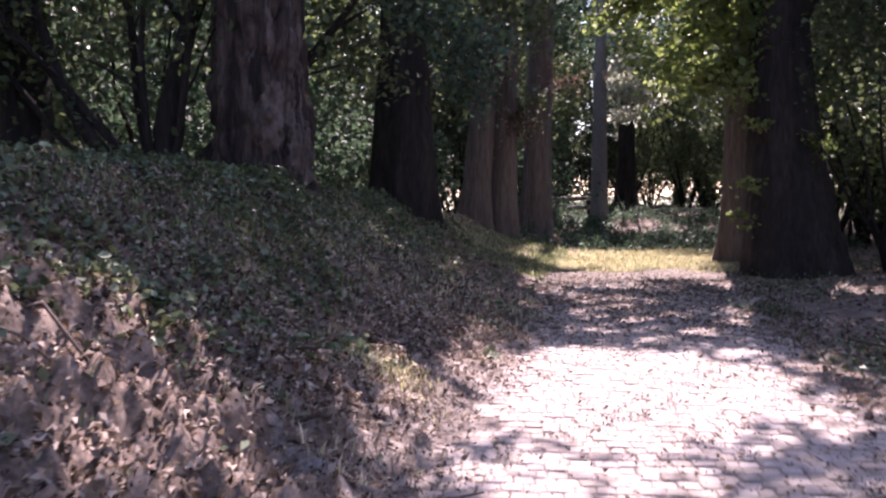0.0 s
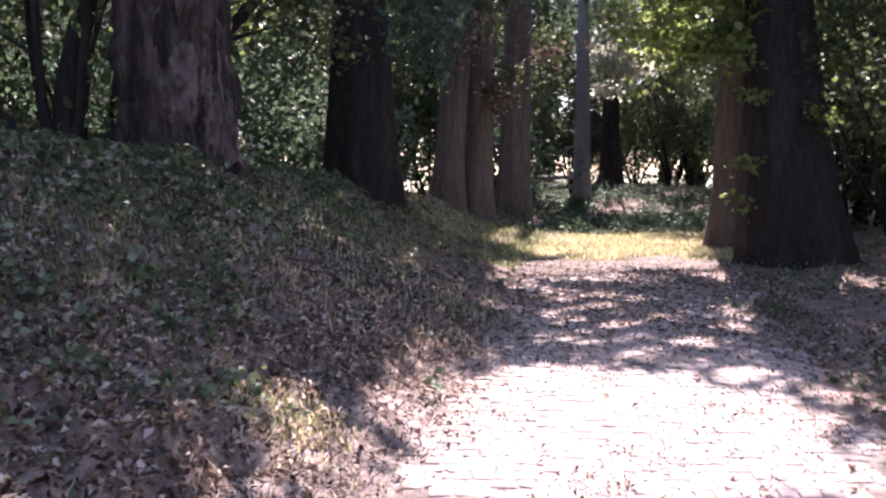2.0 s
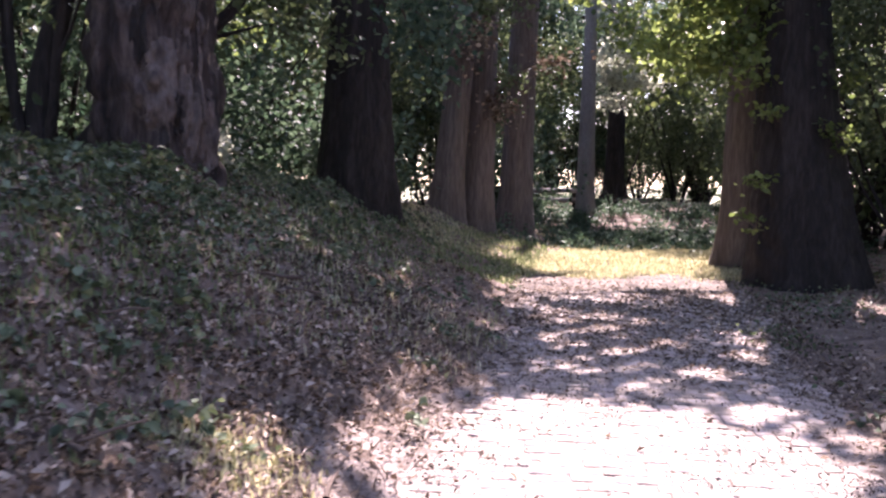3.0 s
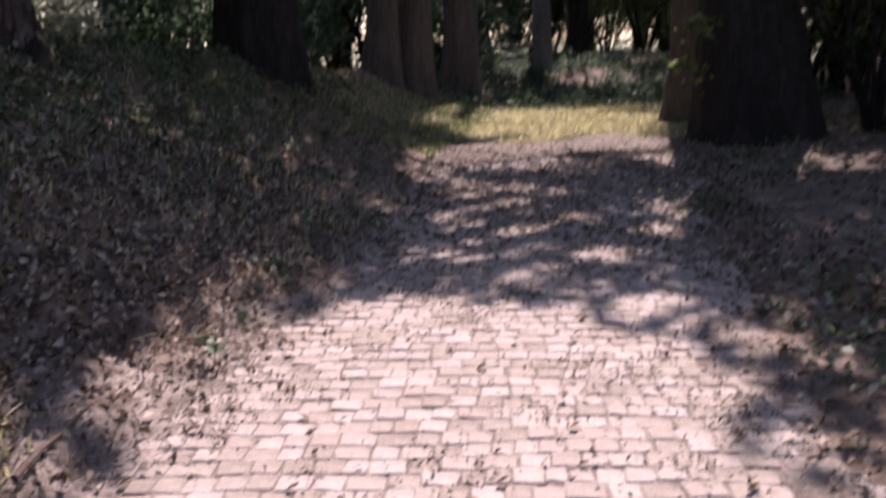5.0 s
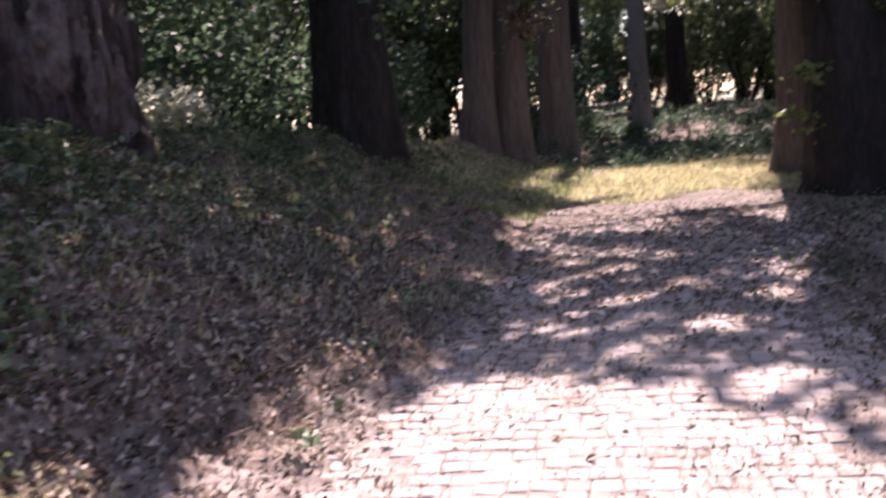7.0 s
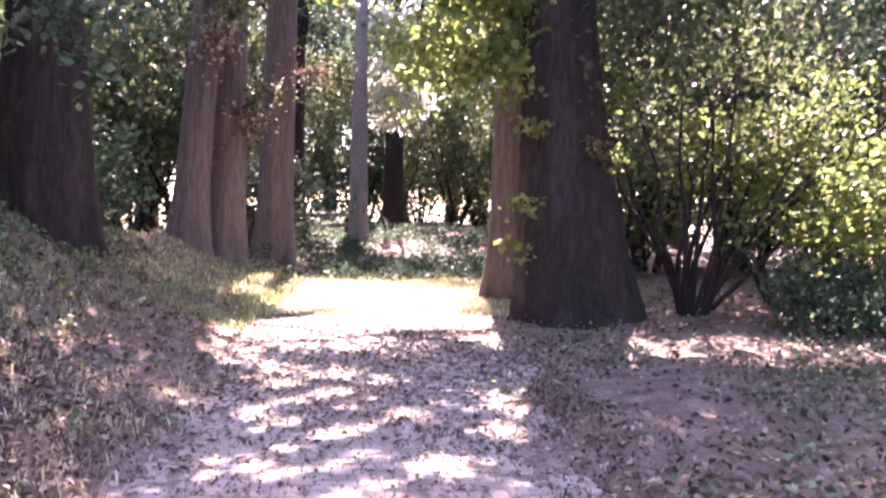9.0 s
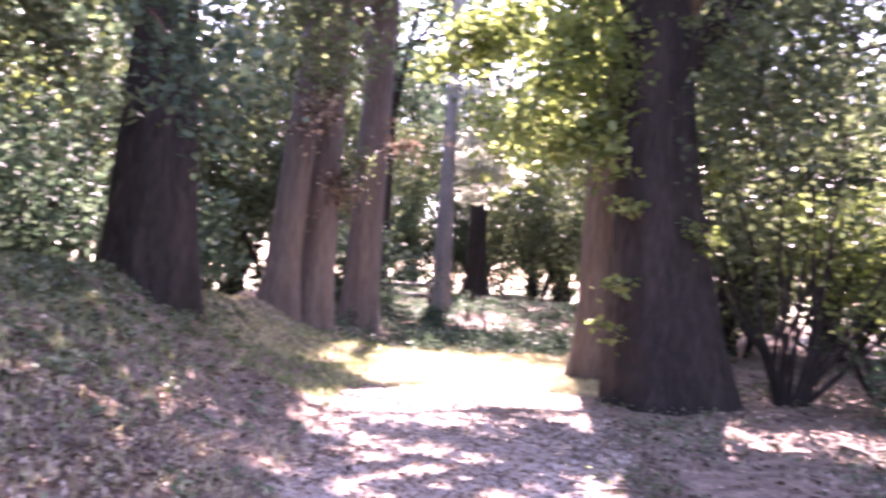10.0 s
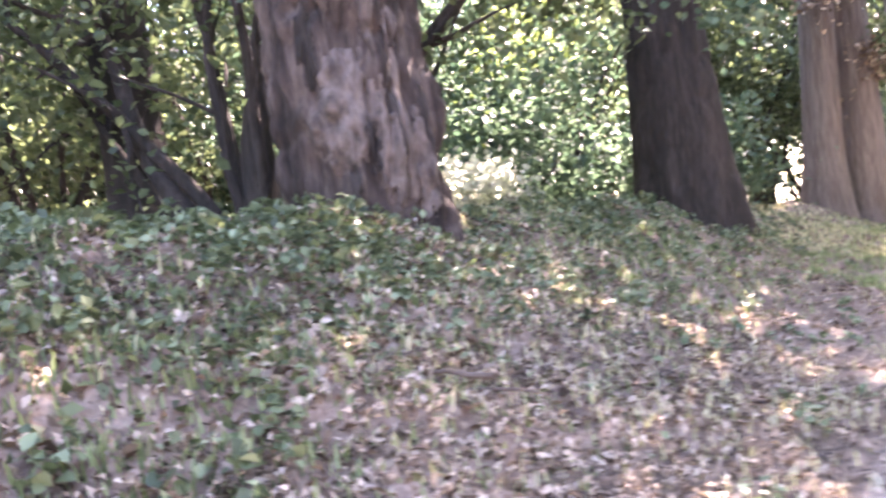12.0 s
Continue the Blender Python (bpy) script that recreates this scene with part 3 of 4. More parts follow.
def shrub(name, at, radii, leaves, mat, size, label, stems=6, seed=1, clumps=24, spread=0.35, stem_radius=0.03, group="", lean=(0, 0), low=0.15):
    """A bush: stems from one foot that fan out, and leaves in clumps."""
    rng = np.random.default_rng(seed)
    ob = thing(name, at, label, "shrub", group)
    for i in range(stems):
        w = 6.28 * i / stems + rng.uniform(-0.4, 0.4)
        d = Vector((math.cos(w) * radii[0] * 0.8 + lean[0], math.sin(w) * radii[1] * 0.8 + lean[1], radii[2] * 1.7))
        foot = Vector((math.cos(w) * 0.12, math.sin(w) * 0.12, -0.15))
        pts = limb_path(rng, foot, d, d.length * rng.uniform(0.75, 1.05), 8, 0.0, 0.13)
        part("stem", mesh_from("stem", *tube(pts, np.linspace(stem_radius, stem_radius * 0.15, 8), 6), BARK_DARK), ob)
    p = clumped(rng, leaves, (lean[0] * 0.6, lean[1] * 0.6, radii[2] * (1 + low)), radii, clumps, spread)
    p = p[p[:, 2] > 0.02]
    tagged(part("foliage", leaf_mesh("foliage", p, size, mat, 0.7, 0.35, rng, plain=len(p) > 4000), ob), kind="stuff")
    return ob


# the fan of stems behind the old tree
fan = thing("multi_stemmed_shrub", place(-3.7, 12.9), "dark many-stemmed shrub with thick leaning stems on the bank", "shrub")
fan_rng = np.random.default_rng(81)
fan_tips = []
for way, thick, reach in (((-0.66, -0.1, 0.8), 0.12, 4.6), ((-0.3, 0.2, 1), 0.07, 4.6), ((0.02, 0.05, 1), 0.165, 5.2), ((0.46, 0.25, 1), 0.1, 4.8), ((0.2, -0.15, 1), 0.06, 4.2), ((-0.95, 0.1, 0.72), 0.075, 3.8), ((-0.45, -0.05, 0.9), 0.08, 4.4), ((-0.12, -0.1, 1), 0.06, 4.4)):
    path = limb_path(fan_rng, (way[0] * 0.25, way[1] * 0.25, -0.2), way, reach, 10, -0.02, 0.09)
    stem = part("stem", mesh_from("stem", *tube(path, np.linspace(thick, thick * 0.3, 10) * np.array([1.35, 1.12] + [1.0] * 8), 9), BARK_DARK), fan)
    fan_tips += path[6:]
    for k in range(4):
        fork = path[int(fan_rng.integers(3, 8))]
        side = limb_path(fan_rng, fork, Vector(way) * 0.8 + Vector(fan_rng.normal(size=3)) * 0.55, float(fan_rng.uniform(0.9, 1.8)), 6, 0.0, 0.14)
        part("branch", mesh_from("branch", *tube(side, np.linspace(thick * 0.38, 0.006, 6), 6), BARK_DARK), stem)
        fan_tips += side[2:]
fan_tips = np.array(fan_tips)
fan_leaf = fan_tips[fan_rng.integers(0, len(fan_tips), 3600)] + fan_rng.normal(size=(3600, 3)) * [0.42, 0.42, 0.3]
tagged(part("foliage", leaf_mesh("foliage", fan_leaf, 0.11, LEAF, 0.7, 0.35, fan_rng), fan), kind="stuff")
# the fan of stems beside the broad tree
shrub("multi_stemmed_shrub", place(7.5, 18.7), (2.0, 1.3, 2.4), 3800, LEAF, 0.1, "many-stemmed hazel-like shrub with yellow-green leaves", 14, 82, 40, 0.45, 0.05, lean=(0.5, -0.4), low=0.35)
hazel = scene.objects["multi_stemmed_shrub.001"]
for way, thick, reach in (((0.62, -0.35, 0.8), 0.05, 3.6), ((0.3, -0.3, 0.95), 0.04, 3.4)):
    part("stem", mesh_from("stem", *tube(limb_path(fan_rng, (0.05, -0.1, -0.15), way, reach, 9, -0.01, 0.07), np.linspace(thick, 0.012, 9), 7), BARK_DARK), hazel)
# both shrubs get their sunlit look partly from the lighter leaf colour
shrub("bright_shrub", place(9.4, 16.9), (1.25, 0.85, 0.8), 1500, LEAF_SUNLIT, 0.13, "low hazel shrub with a sunlit yellow-green put into its leaf colour", 8, 90, 14, 0.35, 0.022, low=0.75)
shrub("bright_shrub", place(9.4, 19.5), (1.9, 1.2, 1.6), 3900, LEAF_SUNLIT, 0.125, "shrub beyond the broad tree with a sunlit yellow-green leaf colour", 7, 83, 24, 0.35, low=0.3)
# added sapling: its near-white leaves imitate a bright glare behind the trunks
shrub("pale_leaved_sapling", place(4.65, 34.6), (1.0, 0.7, 2.4), 3800, LEAF_GLINT, 0.15, "slim sapling whose whitish leaf colour stands for sun glints", 4, 89, 14, 0.32, 0.035, low=1.0)
shrub("dark_shrub", place(8.7, 16.4), (1.25, 0.9, 0.55), 3200, LEAF_COOL, 0.08, "low dense dark shrub at the side of the wood", 6, 84, 40, 0.22, low=-0.15)
shrub("dark_shrub", place(10.6, 14.6), (1.3, 1.1, 0.8), 3000, LEAF_COOL, 0.1, "low dense dark shrub at the side of the wood", 6, 85, 40, 0.3)
shrub("leafy_shrub", place(0.9, 29.0), (1.6, 1.0, 1.0), 2200, LEAF_COOL, 0.13, "leafy shrub behind the group of three trunks", 6, 86)
shrub("leafy_shrub", place(-2.2, 21.6), (1.3, 1.2, 0.9), 2600, LEAF_COOL, 0.12, "leafy shrub on the bank behind the dark tree", 6, 87)
# added shrub: the glinting white is in the leaf colour
shrub("pale_leaved_shrub", place(-3.25, 15.9), (0.5, 0.4, 0.32), 900, LEAF_GLINT, 0.1, "small shrub on the bank with sun glints put into its leaf colour", 5, 91, 12, 0.18, 0.015, low=0.35)
shrub("leafy_shrub", place(-3.9, 18.2), (1.5, 1.3, 1.0), 3200, LEAF_COOL, 0.12, "leafy shrub on the bank between the two old trees", 6, 88)

wild = np.random.default_rng(9)
KINDS = [("laurel_bush", LEAF_COOL, (2.6, 2.2, 2.2)), ("hazel_bush", LEAF, (2.8, 2.4, 2.8)), ("elder_bush", LEAF, (2.4, 2.2, 2.4))]
protos = []
for k, (nm, mt, rad) in enumerate(KINDS):
    for v in range(2):
        protos.append(shrub(nm, (-30 - 4 * k, -30 - 6 * v, 0), rad, 8200, mt, 0.125, "tall leafy understorey bush in the wood", 7, 100 + 2 * k + v, 60, 0.3, 0.05, "understorey bushes", low=0.05))
# the bushes at low or negative y are unseen, added to close off light
SPOTS = [(-6.5, 19), (-5.2, 23), (-8.5, 14.5), (-10, 19), (-8, 25), (-4.5, 28), (-11.5, 24), (-12, 12), (-9, 9), (-14, 17), (-13, 30), (-8, 32), (-3, 33), (-1.0, 38), (0.5, 44), (-6, 40), (3.0, 48), (9.5, 44), (11, 38), (12.5, 33), (10.5, 29), (13, 27), (13.8, 24.5), (14.5, 21), (13.5, 17), (16, 26), (12.5, 11.5), (15, 13), (17, 18), (15, 38), (18, 32), (8.9, 26.5), (10.5, 27.5),
         (-7, 4), (-9.5, 0), (10, 4), (12, -1), (-6, -6), (9, -8), (2, -16), (-3, -14), (7, -15), (-13, 4), (15, 5), (-16, 24), (-18, 12), (-10, 38), (-16, 36), (20, 24), (20, 40), (14, 46), (7.6, 49), (9.8, 52), (5.2, 53), (12, 55), (2, 57), (-3, 60), (16, 60), (-9, 52), (-12.8, 20.5), (-15.5, 20), (-17.5, 21.5), (-14.5, 25), (-11, 28), (-6.5, 26.5), (-19, 17), (-20, 26), (-1.4, 31.5), (-3.2, 29.6), (6.2, 47.5), (8.4, 43.5), (4.3, 47)]
for i, (x, y) in enumerate(SPOTS):
    src = protos[int(wild.integers(0, 6))] if i >= 6 else protos[i]
    s = float(wild.uniform(0.95, 1.3))
    m = Matrix.LocRotScale((x, y, ground_z(x, y)), Euler((0, 0, float(wild.uniform(0, 6.28)))), (s, s, s * 1.12))
    if i < 6:
        src.matrix_basis = m
    else:
        copy_thing(src, m)

# ---------------------------------------------------------------- trees deeper in the wood
deep = []
for k, (bk, lf) in enumerate(((BARK_DARK, LEAF), (BARK, LEAF_COOL), (BARK_DARK, LEAF))):
    deep.append(tree("woodland_tree", (-40, -40 - 8 * k, 0), [(-0.5, 0.5), (0, 0.42), (0.8, 0.34), (6, 0.24), (11, 0.14)], bk, "tall woodland tree with a dark trunk", (0, 0, 9.5), (4.6, 4.6, 4.8), 5000, lf, 0.26, (0.02, 0.0), 120 + k, 8, False, 0.15, segs=20, clumps=46, spread=0.7))
# trees around and behind the start are unseen, added for their shade
DEEP = [(7.0, 52), (-12.5, 37), (-10, 33), (-6.0, 13.8), (-3.5, 38), (-14, 20), (10.5, 36), (14, 30), (15, 20), (-17, 29), (-2, 48), (10.5, 57), (13, 60), (1, 62), (12, 47), (17, 40), (-10, 44), (-12, 48), (19, 28), (-17, 16), (-8.5, 8), (-9, 1), (10.5, 8.5), (11, 0), (14, 13), (-6, -9), (3, -14), (9, -10), (-14, -4), (17, 4), (-18, 34), (22, 34), (3.4, 56), (16, 52), (-6, 55), (10.2, 33.8)]
for i, (x, y) in enumerate(DEEP):
    m = Matrix.LocRotScale((x, y, ground_z(x, y)), Euler((0, 0, float(wild.uniform(0, 6.28)))), None)
    if i < 3:
        deep[i].matrix_basis = m
    else:
        copy_thing(deep[int(wild.integers(0, 3))], m)

tree("woodland_tree", place(1.6, 37), [(-0.5, 0.5), (0, 0.42), (0.8, 0.34), (6, 0.26), (11, 0.15)], BARK_DARK, "tall woodland tree with a dark trunk", (0.6, 0.5, 10), (4.6, 4.4, 4), 7000, LEAF_COOL, 0.26, seed=131, segs=24)
tree("woodland_tree", place(5.5, 42), [(-0.5, 0.6), (0, 0.5), (0.8, 0.42), (6, 0.3), (11, 0.16)], BARK_DARK, "tall woodland tree with a dark trunk", (0.3, 1.5, 10), (4.6, 4.4, 4), 7000, LEAF_COOL, 0.26, seed=132, segs=24)

# the far wood that closes every view
far = np.random.default_rng(140)
w = far.uniform(-0.35, 3.5, 420)
lobes = np.stack([np.cos(w) * far.uniform(58, 74, 420) + 3, np.sin(w) * far.uniform(58, 74, 420) + 8, far.uniform(0, 1, 420) ** 0.8 * 15 + 1.5], 1)
pick = lobes[far.integers(0, 420, 30000)] + far.normal(0, 1, (30000, 3)) * [2.6, 2.6, 1.6]
pick[:, 2] = np.abs(pick[:, 2])
tagged(new("far_woodland", leaf_mesh("far_woodland", pick, 0.75, LEAF_COOL, 0.75, 0.4, far, plain=True)), "dense green woodland seen between the trunks", "woodland", kind="stuff")

# the low rail across the far end of the wood
rail = thing("log_rail", place(1.75, 33.4), "low weathered log rail at the end of the track", "fence")
for z in (0.2, 0.52):
    part("log", mesh_from("log", *tube([(-1.7 + k * 0.42, 0.03 * math.sin(k * 1.7), z + 0.02 * math.sin(k)) for k in range(9)], [0.08] * 9, 10), BARK_GREY), rail)
for x in (-1.5, 0.0, 1.45):
    part("post", mesh_from("post", *tube([(x, 0.15, -0.3), (x, 0.15, 0.4), (x, 0.15, 0.72)], [0.09, 0.085, 0.08], 10), BARK_DARK), rail)

# ---------------------------------------------------------------- floor of the wood: litter, ivy, grass


def scatter(rng, n, x0, x1, y0, y1, keep):
    x, y = rng.uniform(x0, x1, n), rng.uniform(y0, y1, n)
    k = rng.random(n) < keep(x, y)
    return x[k], y[k]


def on_ground(rng, x, y, lift):
    return np.stack([x, y, height(x, y) + rng.uniform(0.0, 1, len(x)) ** 1.5 * lift + 0.008], 1)


def bank(x, y):
    return np.clip((left_edge(y) + 0.25 - x) / 0.5, 0, 1)


def verge(x, y):
    return np.clip((x - right_edge(y) + 0.35) / 0.8, 0, 1)


def patches(x, y, f, s, cut=0.0):
    return np.clip(0.5 + 0.6 * wave(x, y, f, s) - cut, 0, 1)


r1 = np.random.default_rng(201)
x, y = scatter(r1, 92000, -5.5, 1.8, -3, 22, lambda x, y: bank(x, y) * (0.35 + 0.65 * patches(x, y, 1.6, 0.3)) * np.clip((26 - y) / 18, 0.2, 1) * np.where((y < 6.4) & (x > -2.2), 0.4, 1) * np.clip((left_edge(y) - x) / 0.6, 0.28, 1))
tagged(new("fallen_leaves_on_bank", leaf_mesh("fallen_leaves", on_ground(r1, x, y, 0.04), 0.062, LITTER, 0.6, 0.45, r1, 0.2, plain=True)), "brown dry leaves covering the bank", "leaf litter", kind="stuff")
x, y = scatter(r1, 42000, -2.8, 0.6, 4.6, 13.5, lambda x, y: bank(x, y) * (0.5 + 0.5 * patches(x, y, 2.6, 2.2)) * np.where(y < 6.6, 0.6, 1) * np.clip((left_edge(y) - x) / 0.6, 0.3, 1))
tagged(new("small_fallen_leaves_on_bank", leaf_mesh("fallen_leaves", on_ground(r1, x, y, 0.05), 0.05, LITTER, 0.55, 0.4, r1, 0.25, plain=True)), "small crumbled dry leaves on the bank", "leaf litter", kind="stuff")
x, y = scatter(r1, 30000, -3.2, 0.8, 4.4, 13, lambda x, y: bank(x, y) * np.clip(0.25 + patches(x, y, 3.1, 1.2), 0, 1))
tagged(new("crumbs_on_bank", leaf_mesh("crumbs", on_ground(r1, x, y, 0.03), 0.02 + 0.03 * r1.random(len(x)) ** 2, CRUMB, 0.5, 0.3, r1, 0.3, plain=True)), "dark crumbs of leaves and bark on the bare bank", "leaf litter", kind="stuff")
x, y = scatter(r1, 48000, 1.8, 12, -3, 24, lambda x, y: verge(x, y) * (0.3 + 0.7 * patches(x, y, 1.2, 0.8)) * np.clip((22 - y) / 12, 0.25, 1))
tagged(new("fallen_leaves_on_verge", leaf_mesh("fallen_leaves", on_ground(r1, x, y, 0.04), 0.07, LITTER, 0.6, 0.5, r1, 0.2, plain=True)), "brown dry leaves on the ground beside the track", "leaf litter", kind="stuff")
x, y = scatter(r1, 60000, -0.4, 5, 0.0, 19.0, lambda x, y: (1 - bank(x, y)) * (1 - verge(x, y)) * np.clip(np.maximum(0.02 + 0.6 * np.clip((y - 10.4) / 2, 0, 1) * np.clip((18.5 - y) / 2, 0.2, 1) * (0.4 + 0.6 * patches(x, y, 1.4, 4.4)), 0.3 * np.clip(1 - (x - left_edge(y)) / 0.55, 0, 1) + 0.25 * np.clip(1 - (right_edge(y) - x) / 0.5, 0, 1)), 0, 1))
tagged(new("fallen_leaves_on_track", leaf_mesh("fallen_leaves", on_ground(r1, x, y, 0.015) + [0, 0, 0.008], 0.055, LITTER, 0.6, 0.9, r1, 0.15, plain=True)), "scattered dry leaves and bits on the stone track", "leaf litter", kind="stuff")
x, y = scatter(r1, 90000, -0.1, 4.2, 5.0, 17, lambda x, y: (1 - bank(x, y)) * np.clip(0.05 + 1.7 * patches(x, y, 2.1, 0.6, 0.42) * patches(x, y, 7.0, 1.6, 0.1) + 0.25 * np.clip(1 - (right_edge(y) - x) / 0.7, 0, 1) + 0.15 * np.clip((y - 10.4) / 1.2, 0, 1), 0, 1))
tagged(new("crumbs_on_track", leaf_mesh("crumbs", on_ground(r1, x, y, 0.006) + [0, 0, 0.006], 0.014 + 0.022 * r1.random(len(x)) ** 2, CRUMB, 0.45, 0.6, r1, 0.25, plain=True)), "dark crumbs of leaves and twigs between the stones", "leaf litter", kind="stuff")
x, y = scatter(r1, 52000, -7, 1.5, 3.2, 24, lambda x, y: bank(x, y) * np.clip((left_edge(y) - x - 0.3 - 0.6 * np.clip((y - 8.5) / 2, 0, 1)) / 1.2, 0.05, 1) * np.clip(patches(x, y, 0.9, 1.9, 0.0) + 0.35 * np.clip((left_edge(y) - x - 1.3), 0, 1), 0, 1) * np.clip((27 - y) / 18, 0.25, 1) * 0.8 * np.where((y < 6.4) & (x > -1.9), 0.25, 1))
tagged(new("ivy_on_bank", leaf_mesh("ivy", on_ground(r1, x, y, 0.09), 0.06, IVY, 0.8, 0.45, r1, 0.15, plain=True)), "dark green ivy and weeds growing over the bank", "ivy", kind="stuff")
# ivy and weeds that stand up in separate clumps, with bare dark gaps between them
x, y = scatter(r1, 6400, -6, 1.3, 4.5, 21, lambda x, y: bank(x, y) * np.clip((left_edge(y) - x - 0.5 - 0.8 * np.clip((y - 8.5) / 2, 0, 1)) / 1.0, 0.06, 1) * np.clip(0.1 + patches(x, y, 1.3, 1.9, 0.2), 0, 1) * np.where((y < 6.4) & (x > -1.9), 0.2, 1))
many = 13
spread_r = np.sqrt(r1.random((len(x), many))) * r1.uniform(0.05, 0.13, (len(x), 1))
spread_w = r1.uniform(0, 6.28, (len(x), many))
cx, cy = (x[:, None] + spread_r * np.cos(spread_w)).reshape(-1), (y[:, None] + spread_r * np.sin(spread_w)).reshape(-1)
dome = (r1.uniform(0.05, 0.17, (len(x), 1)) * (1 - (spread_r / 0.15) ** 2) * r1.uniform(0.5, 1.0, (len(x), many))).reshape(-1)
tagged(new("ivy_clumps_on_bank", leaf_mesh("ivy", np.stack([cx, cy, height(cx, cy) + dome + 0.01], 1), 0.058, IVY, 0.85, 0.5, r1, 0.15)), "standing clumps of dark green ivy leaves on the bank", "ivy", kind="stuff")
# low plants in the shade past the end of the paving
x, y = scatter(r1, 1500, -0.5, 9.5, 24.3, 36, lambda x, y: np.clip((y - 24) / 2.5, 0, 1) * np.clip(0.3 + patches(x, y, 0.8, 2.6, 0.0), 0, 1))
many = 26
ux = (x[:, None] + r1.normal(0, 0.14, (len(x), many))).reshape(-1)
uy = (y[:, None] + r1.normal(0, 0.14, (len(x), many))).reshape(-1)
uz = height(ux, uy) + (r1.uniform(0.1, 0.42, (len(x), 1)) * r1.uniform(0.1, 1, (len(x), many))).reshape(-1)
tagged(new("low_plants_past_track", leaf_mesh("weeds", np.stack([ux, uy, uz], 1), 0.11, LEAF_COOL, 0.6, 0.4, r1, plain=True)), "low leafy green plants in the shade past the paving", "weeds", kind="stuff")
x, y = scatter(r1, 30000, 3.2, 12, 9, 24, lambda x, y: verge(x, y) * patches(x, y, 0.8, 3.9, 0.3))
tagged(new("ivy_on_verge", leaf_mesh("ivy", on_ground(r1, x, y, 0.1), 0.06, IVY, 0.8, 0.45, r1, 0.15, plain=True)), "patches of low green weeds beside the track", "ivy", kind="stuff")

x, y = scatter(r1, 15000, -4.2, -0.8, 8.6, 12.4, lambda x, y: np.exp(-((x + 2.3 + 0.25 * (y - 10.5)) / 0.95) ** 2 - ((y - 10.6) / 1.3) ** 2) * patches(x, y, 2.4, 0.2, -0.2))
tagged(new("weeds_below_old_tree", leaf_mesh("weeds", on_ground(r1, x, y, 0.14), 0.065, LEAF, 0.7, 0.4, r1, 0.15, plain=True)), "green leafy weeds on the bank below the old tree", "weeds", kind="stuff")


# slender bits of twig and stalk along the foot of the bank
x, y = scatter(r1, 9000, -0.9, 1.2, 5.5, 14, lambda x, y: np.exp(-((x - left_edge(y) + 0.12) / 0.3) ** 2) * np.clip(0.3 + patches(x, y, 3.3, 0.4), 0, 1))
tagged(new("twigs_at_bank_foot", leaf_mesh("twigs", on_ground(r1, x, y, 0.05) + [0, 0, 0.006], 0.13, LITTER, 0.07, 0.7, r1, 0.03, plain=True)), "broken dry twigs and stalks along the foot of the bank", "twigs", kind="stuff")


def blades(name, x, y, tall, mat, rng):
    """Grass: single bent blades."""
    n = len(x)
    z = height(x, y)
    w = rng.uniform(0, 6.28, n)
    h = tall * rng.uniform(0.5, 1.3, n)
    bendx, bendy = np.cos(w) * h * 0.45, np.sin(w) * h * 0.45
    sx, sy = -np.sin(w) * 0.007, np.cos(w) * 0.007
    v = np.empty((n, 5, 3))
    v[:, 0], v[:, 1] = np.stack([x - sx, y - sy, z - 0.01], 1), np.stack([x + sx, y + sy, z - 0.01], 1)
    v[:, 2], v[:, 3] = np.stack([x + sx * 0.8 + bendx * 0.35, y + sy * 0.8 + bendy * 0.35, z + h * 0.6], 1), np.stack([x - sx * 0.8 + bendx * 0.35, y - sy * 0.8 + bendy * 0.35, z + h * 0.6], 1)
    v[:, 4] = np.stack([x + bendx, y + bendy, z + h], 1)
    me = bpy.data.meshes.new(name)
    me.vertices.add(n * 5)
    me.vertices.foreach_set("co", v.reshape(-1))
    base = np.arange(n)[:, None] * 5
    loops = np.concatenate([base + np.array([[0, 1, 2, 3]]), base + np.array([[3, 2, 4]])], 1).reshape(-1)
    me.loops.add(n * 7)
    me.loops.foreach_set("vertex_index", loops.astype(np.int32))
    me.polygons.add(n * 2)
    me.polygons.foreach_set("loop_start", (np.arange(n)[:, None] * 7 + np.array([[0, 4]])).reshape(-1).astype(np.int32))
    me.materials.append(mat)
    me.update(calc_edges=True)
    return me


r2 = np.random.default_rng(202)
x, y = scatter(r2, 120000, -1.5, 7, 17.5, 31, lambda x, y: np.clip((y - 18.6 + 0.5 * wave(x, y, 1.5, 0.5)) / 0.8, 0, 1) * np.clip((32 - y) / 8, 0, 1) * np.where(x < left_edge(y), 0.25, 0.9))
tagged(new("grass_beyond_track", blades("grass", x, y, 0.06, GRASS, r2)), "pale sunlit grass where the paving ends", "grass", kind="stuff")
x, y = scatter(r2, 26000, -3, 1.2, 6, 26, lambda x, y: bank(x, y) * patches(x, y, 0.7, 5.2, 0.35))
tagged(new("grass_on_bank", blades("grass", x, y, 0.08, GRASS, r2)), "tufts of thin grass on the bank", "grass", kind="stuff")
x, y = scatter(r2, 80000, -5.0, 0.6, 3.5, 19, lambda x, y: np.clip((left_edge(y) - x - 0.75) / 1.1, 0, 1) * np.clip(0.35 + 0.65 * patches(x, y, 1.1, 2.7), 0, 1) * np.where((y < 6.4) & (x > -2.0), 0.15, 1) * np.clip((22 - y) / 10, 0.4, 1))
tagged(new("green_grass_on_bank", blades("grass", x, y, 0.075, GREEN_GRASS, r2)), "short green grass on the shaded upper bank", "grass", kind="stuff")
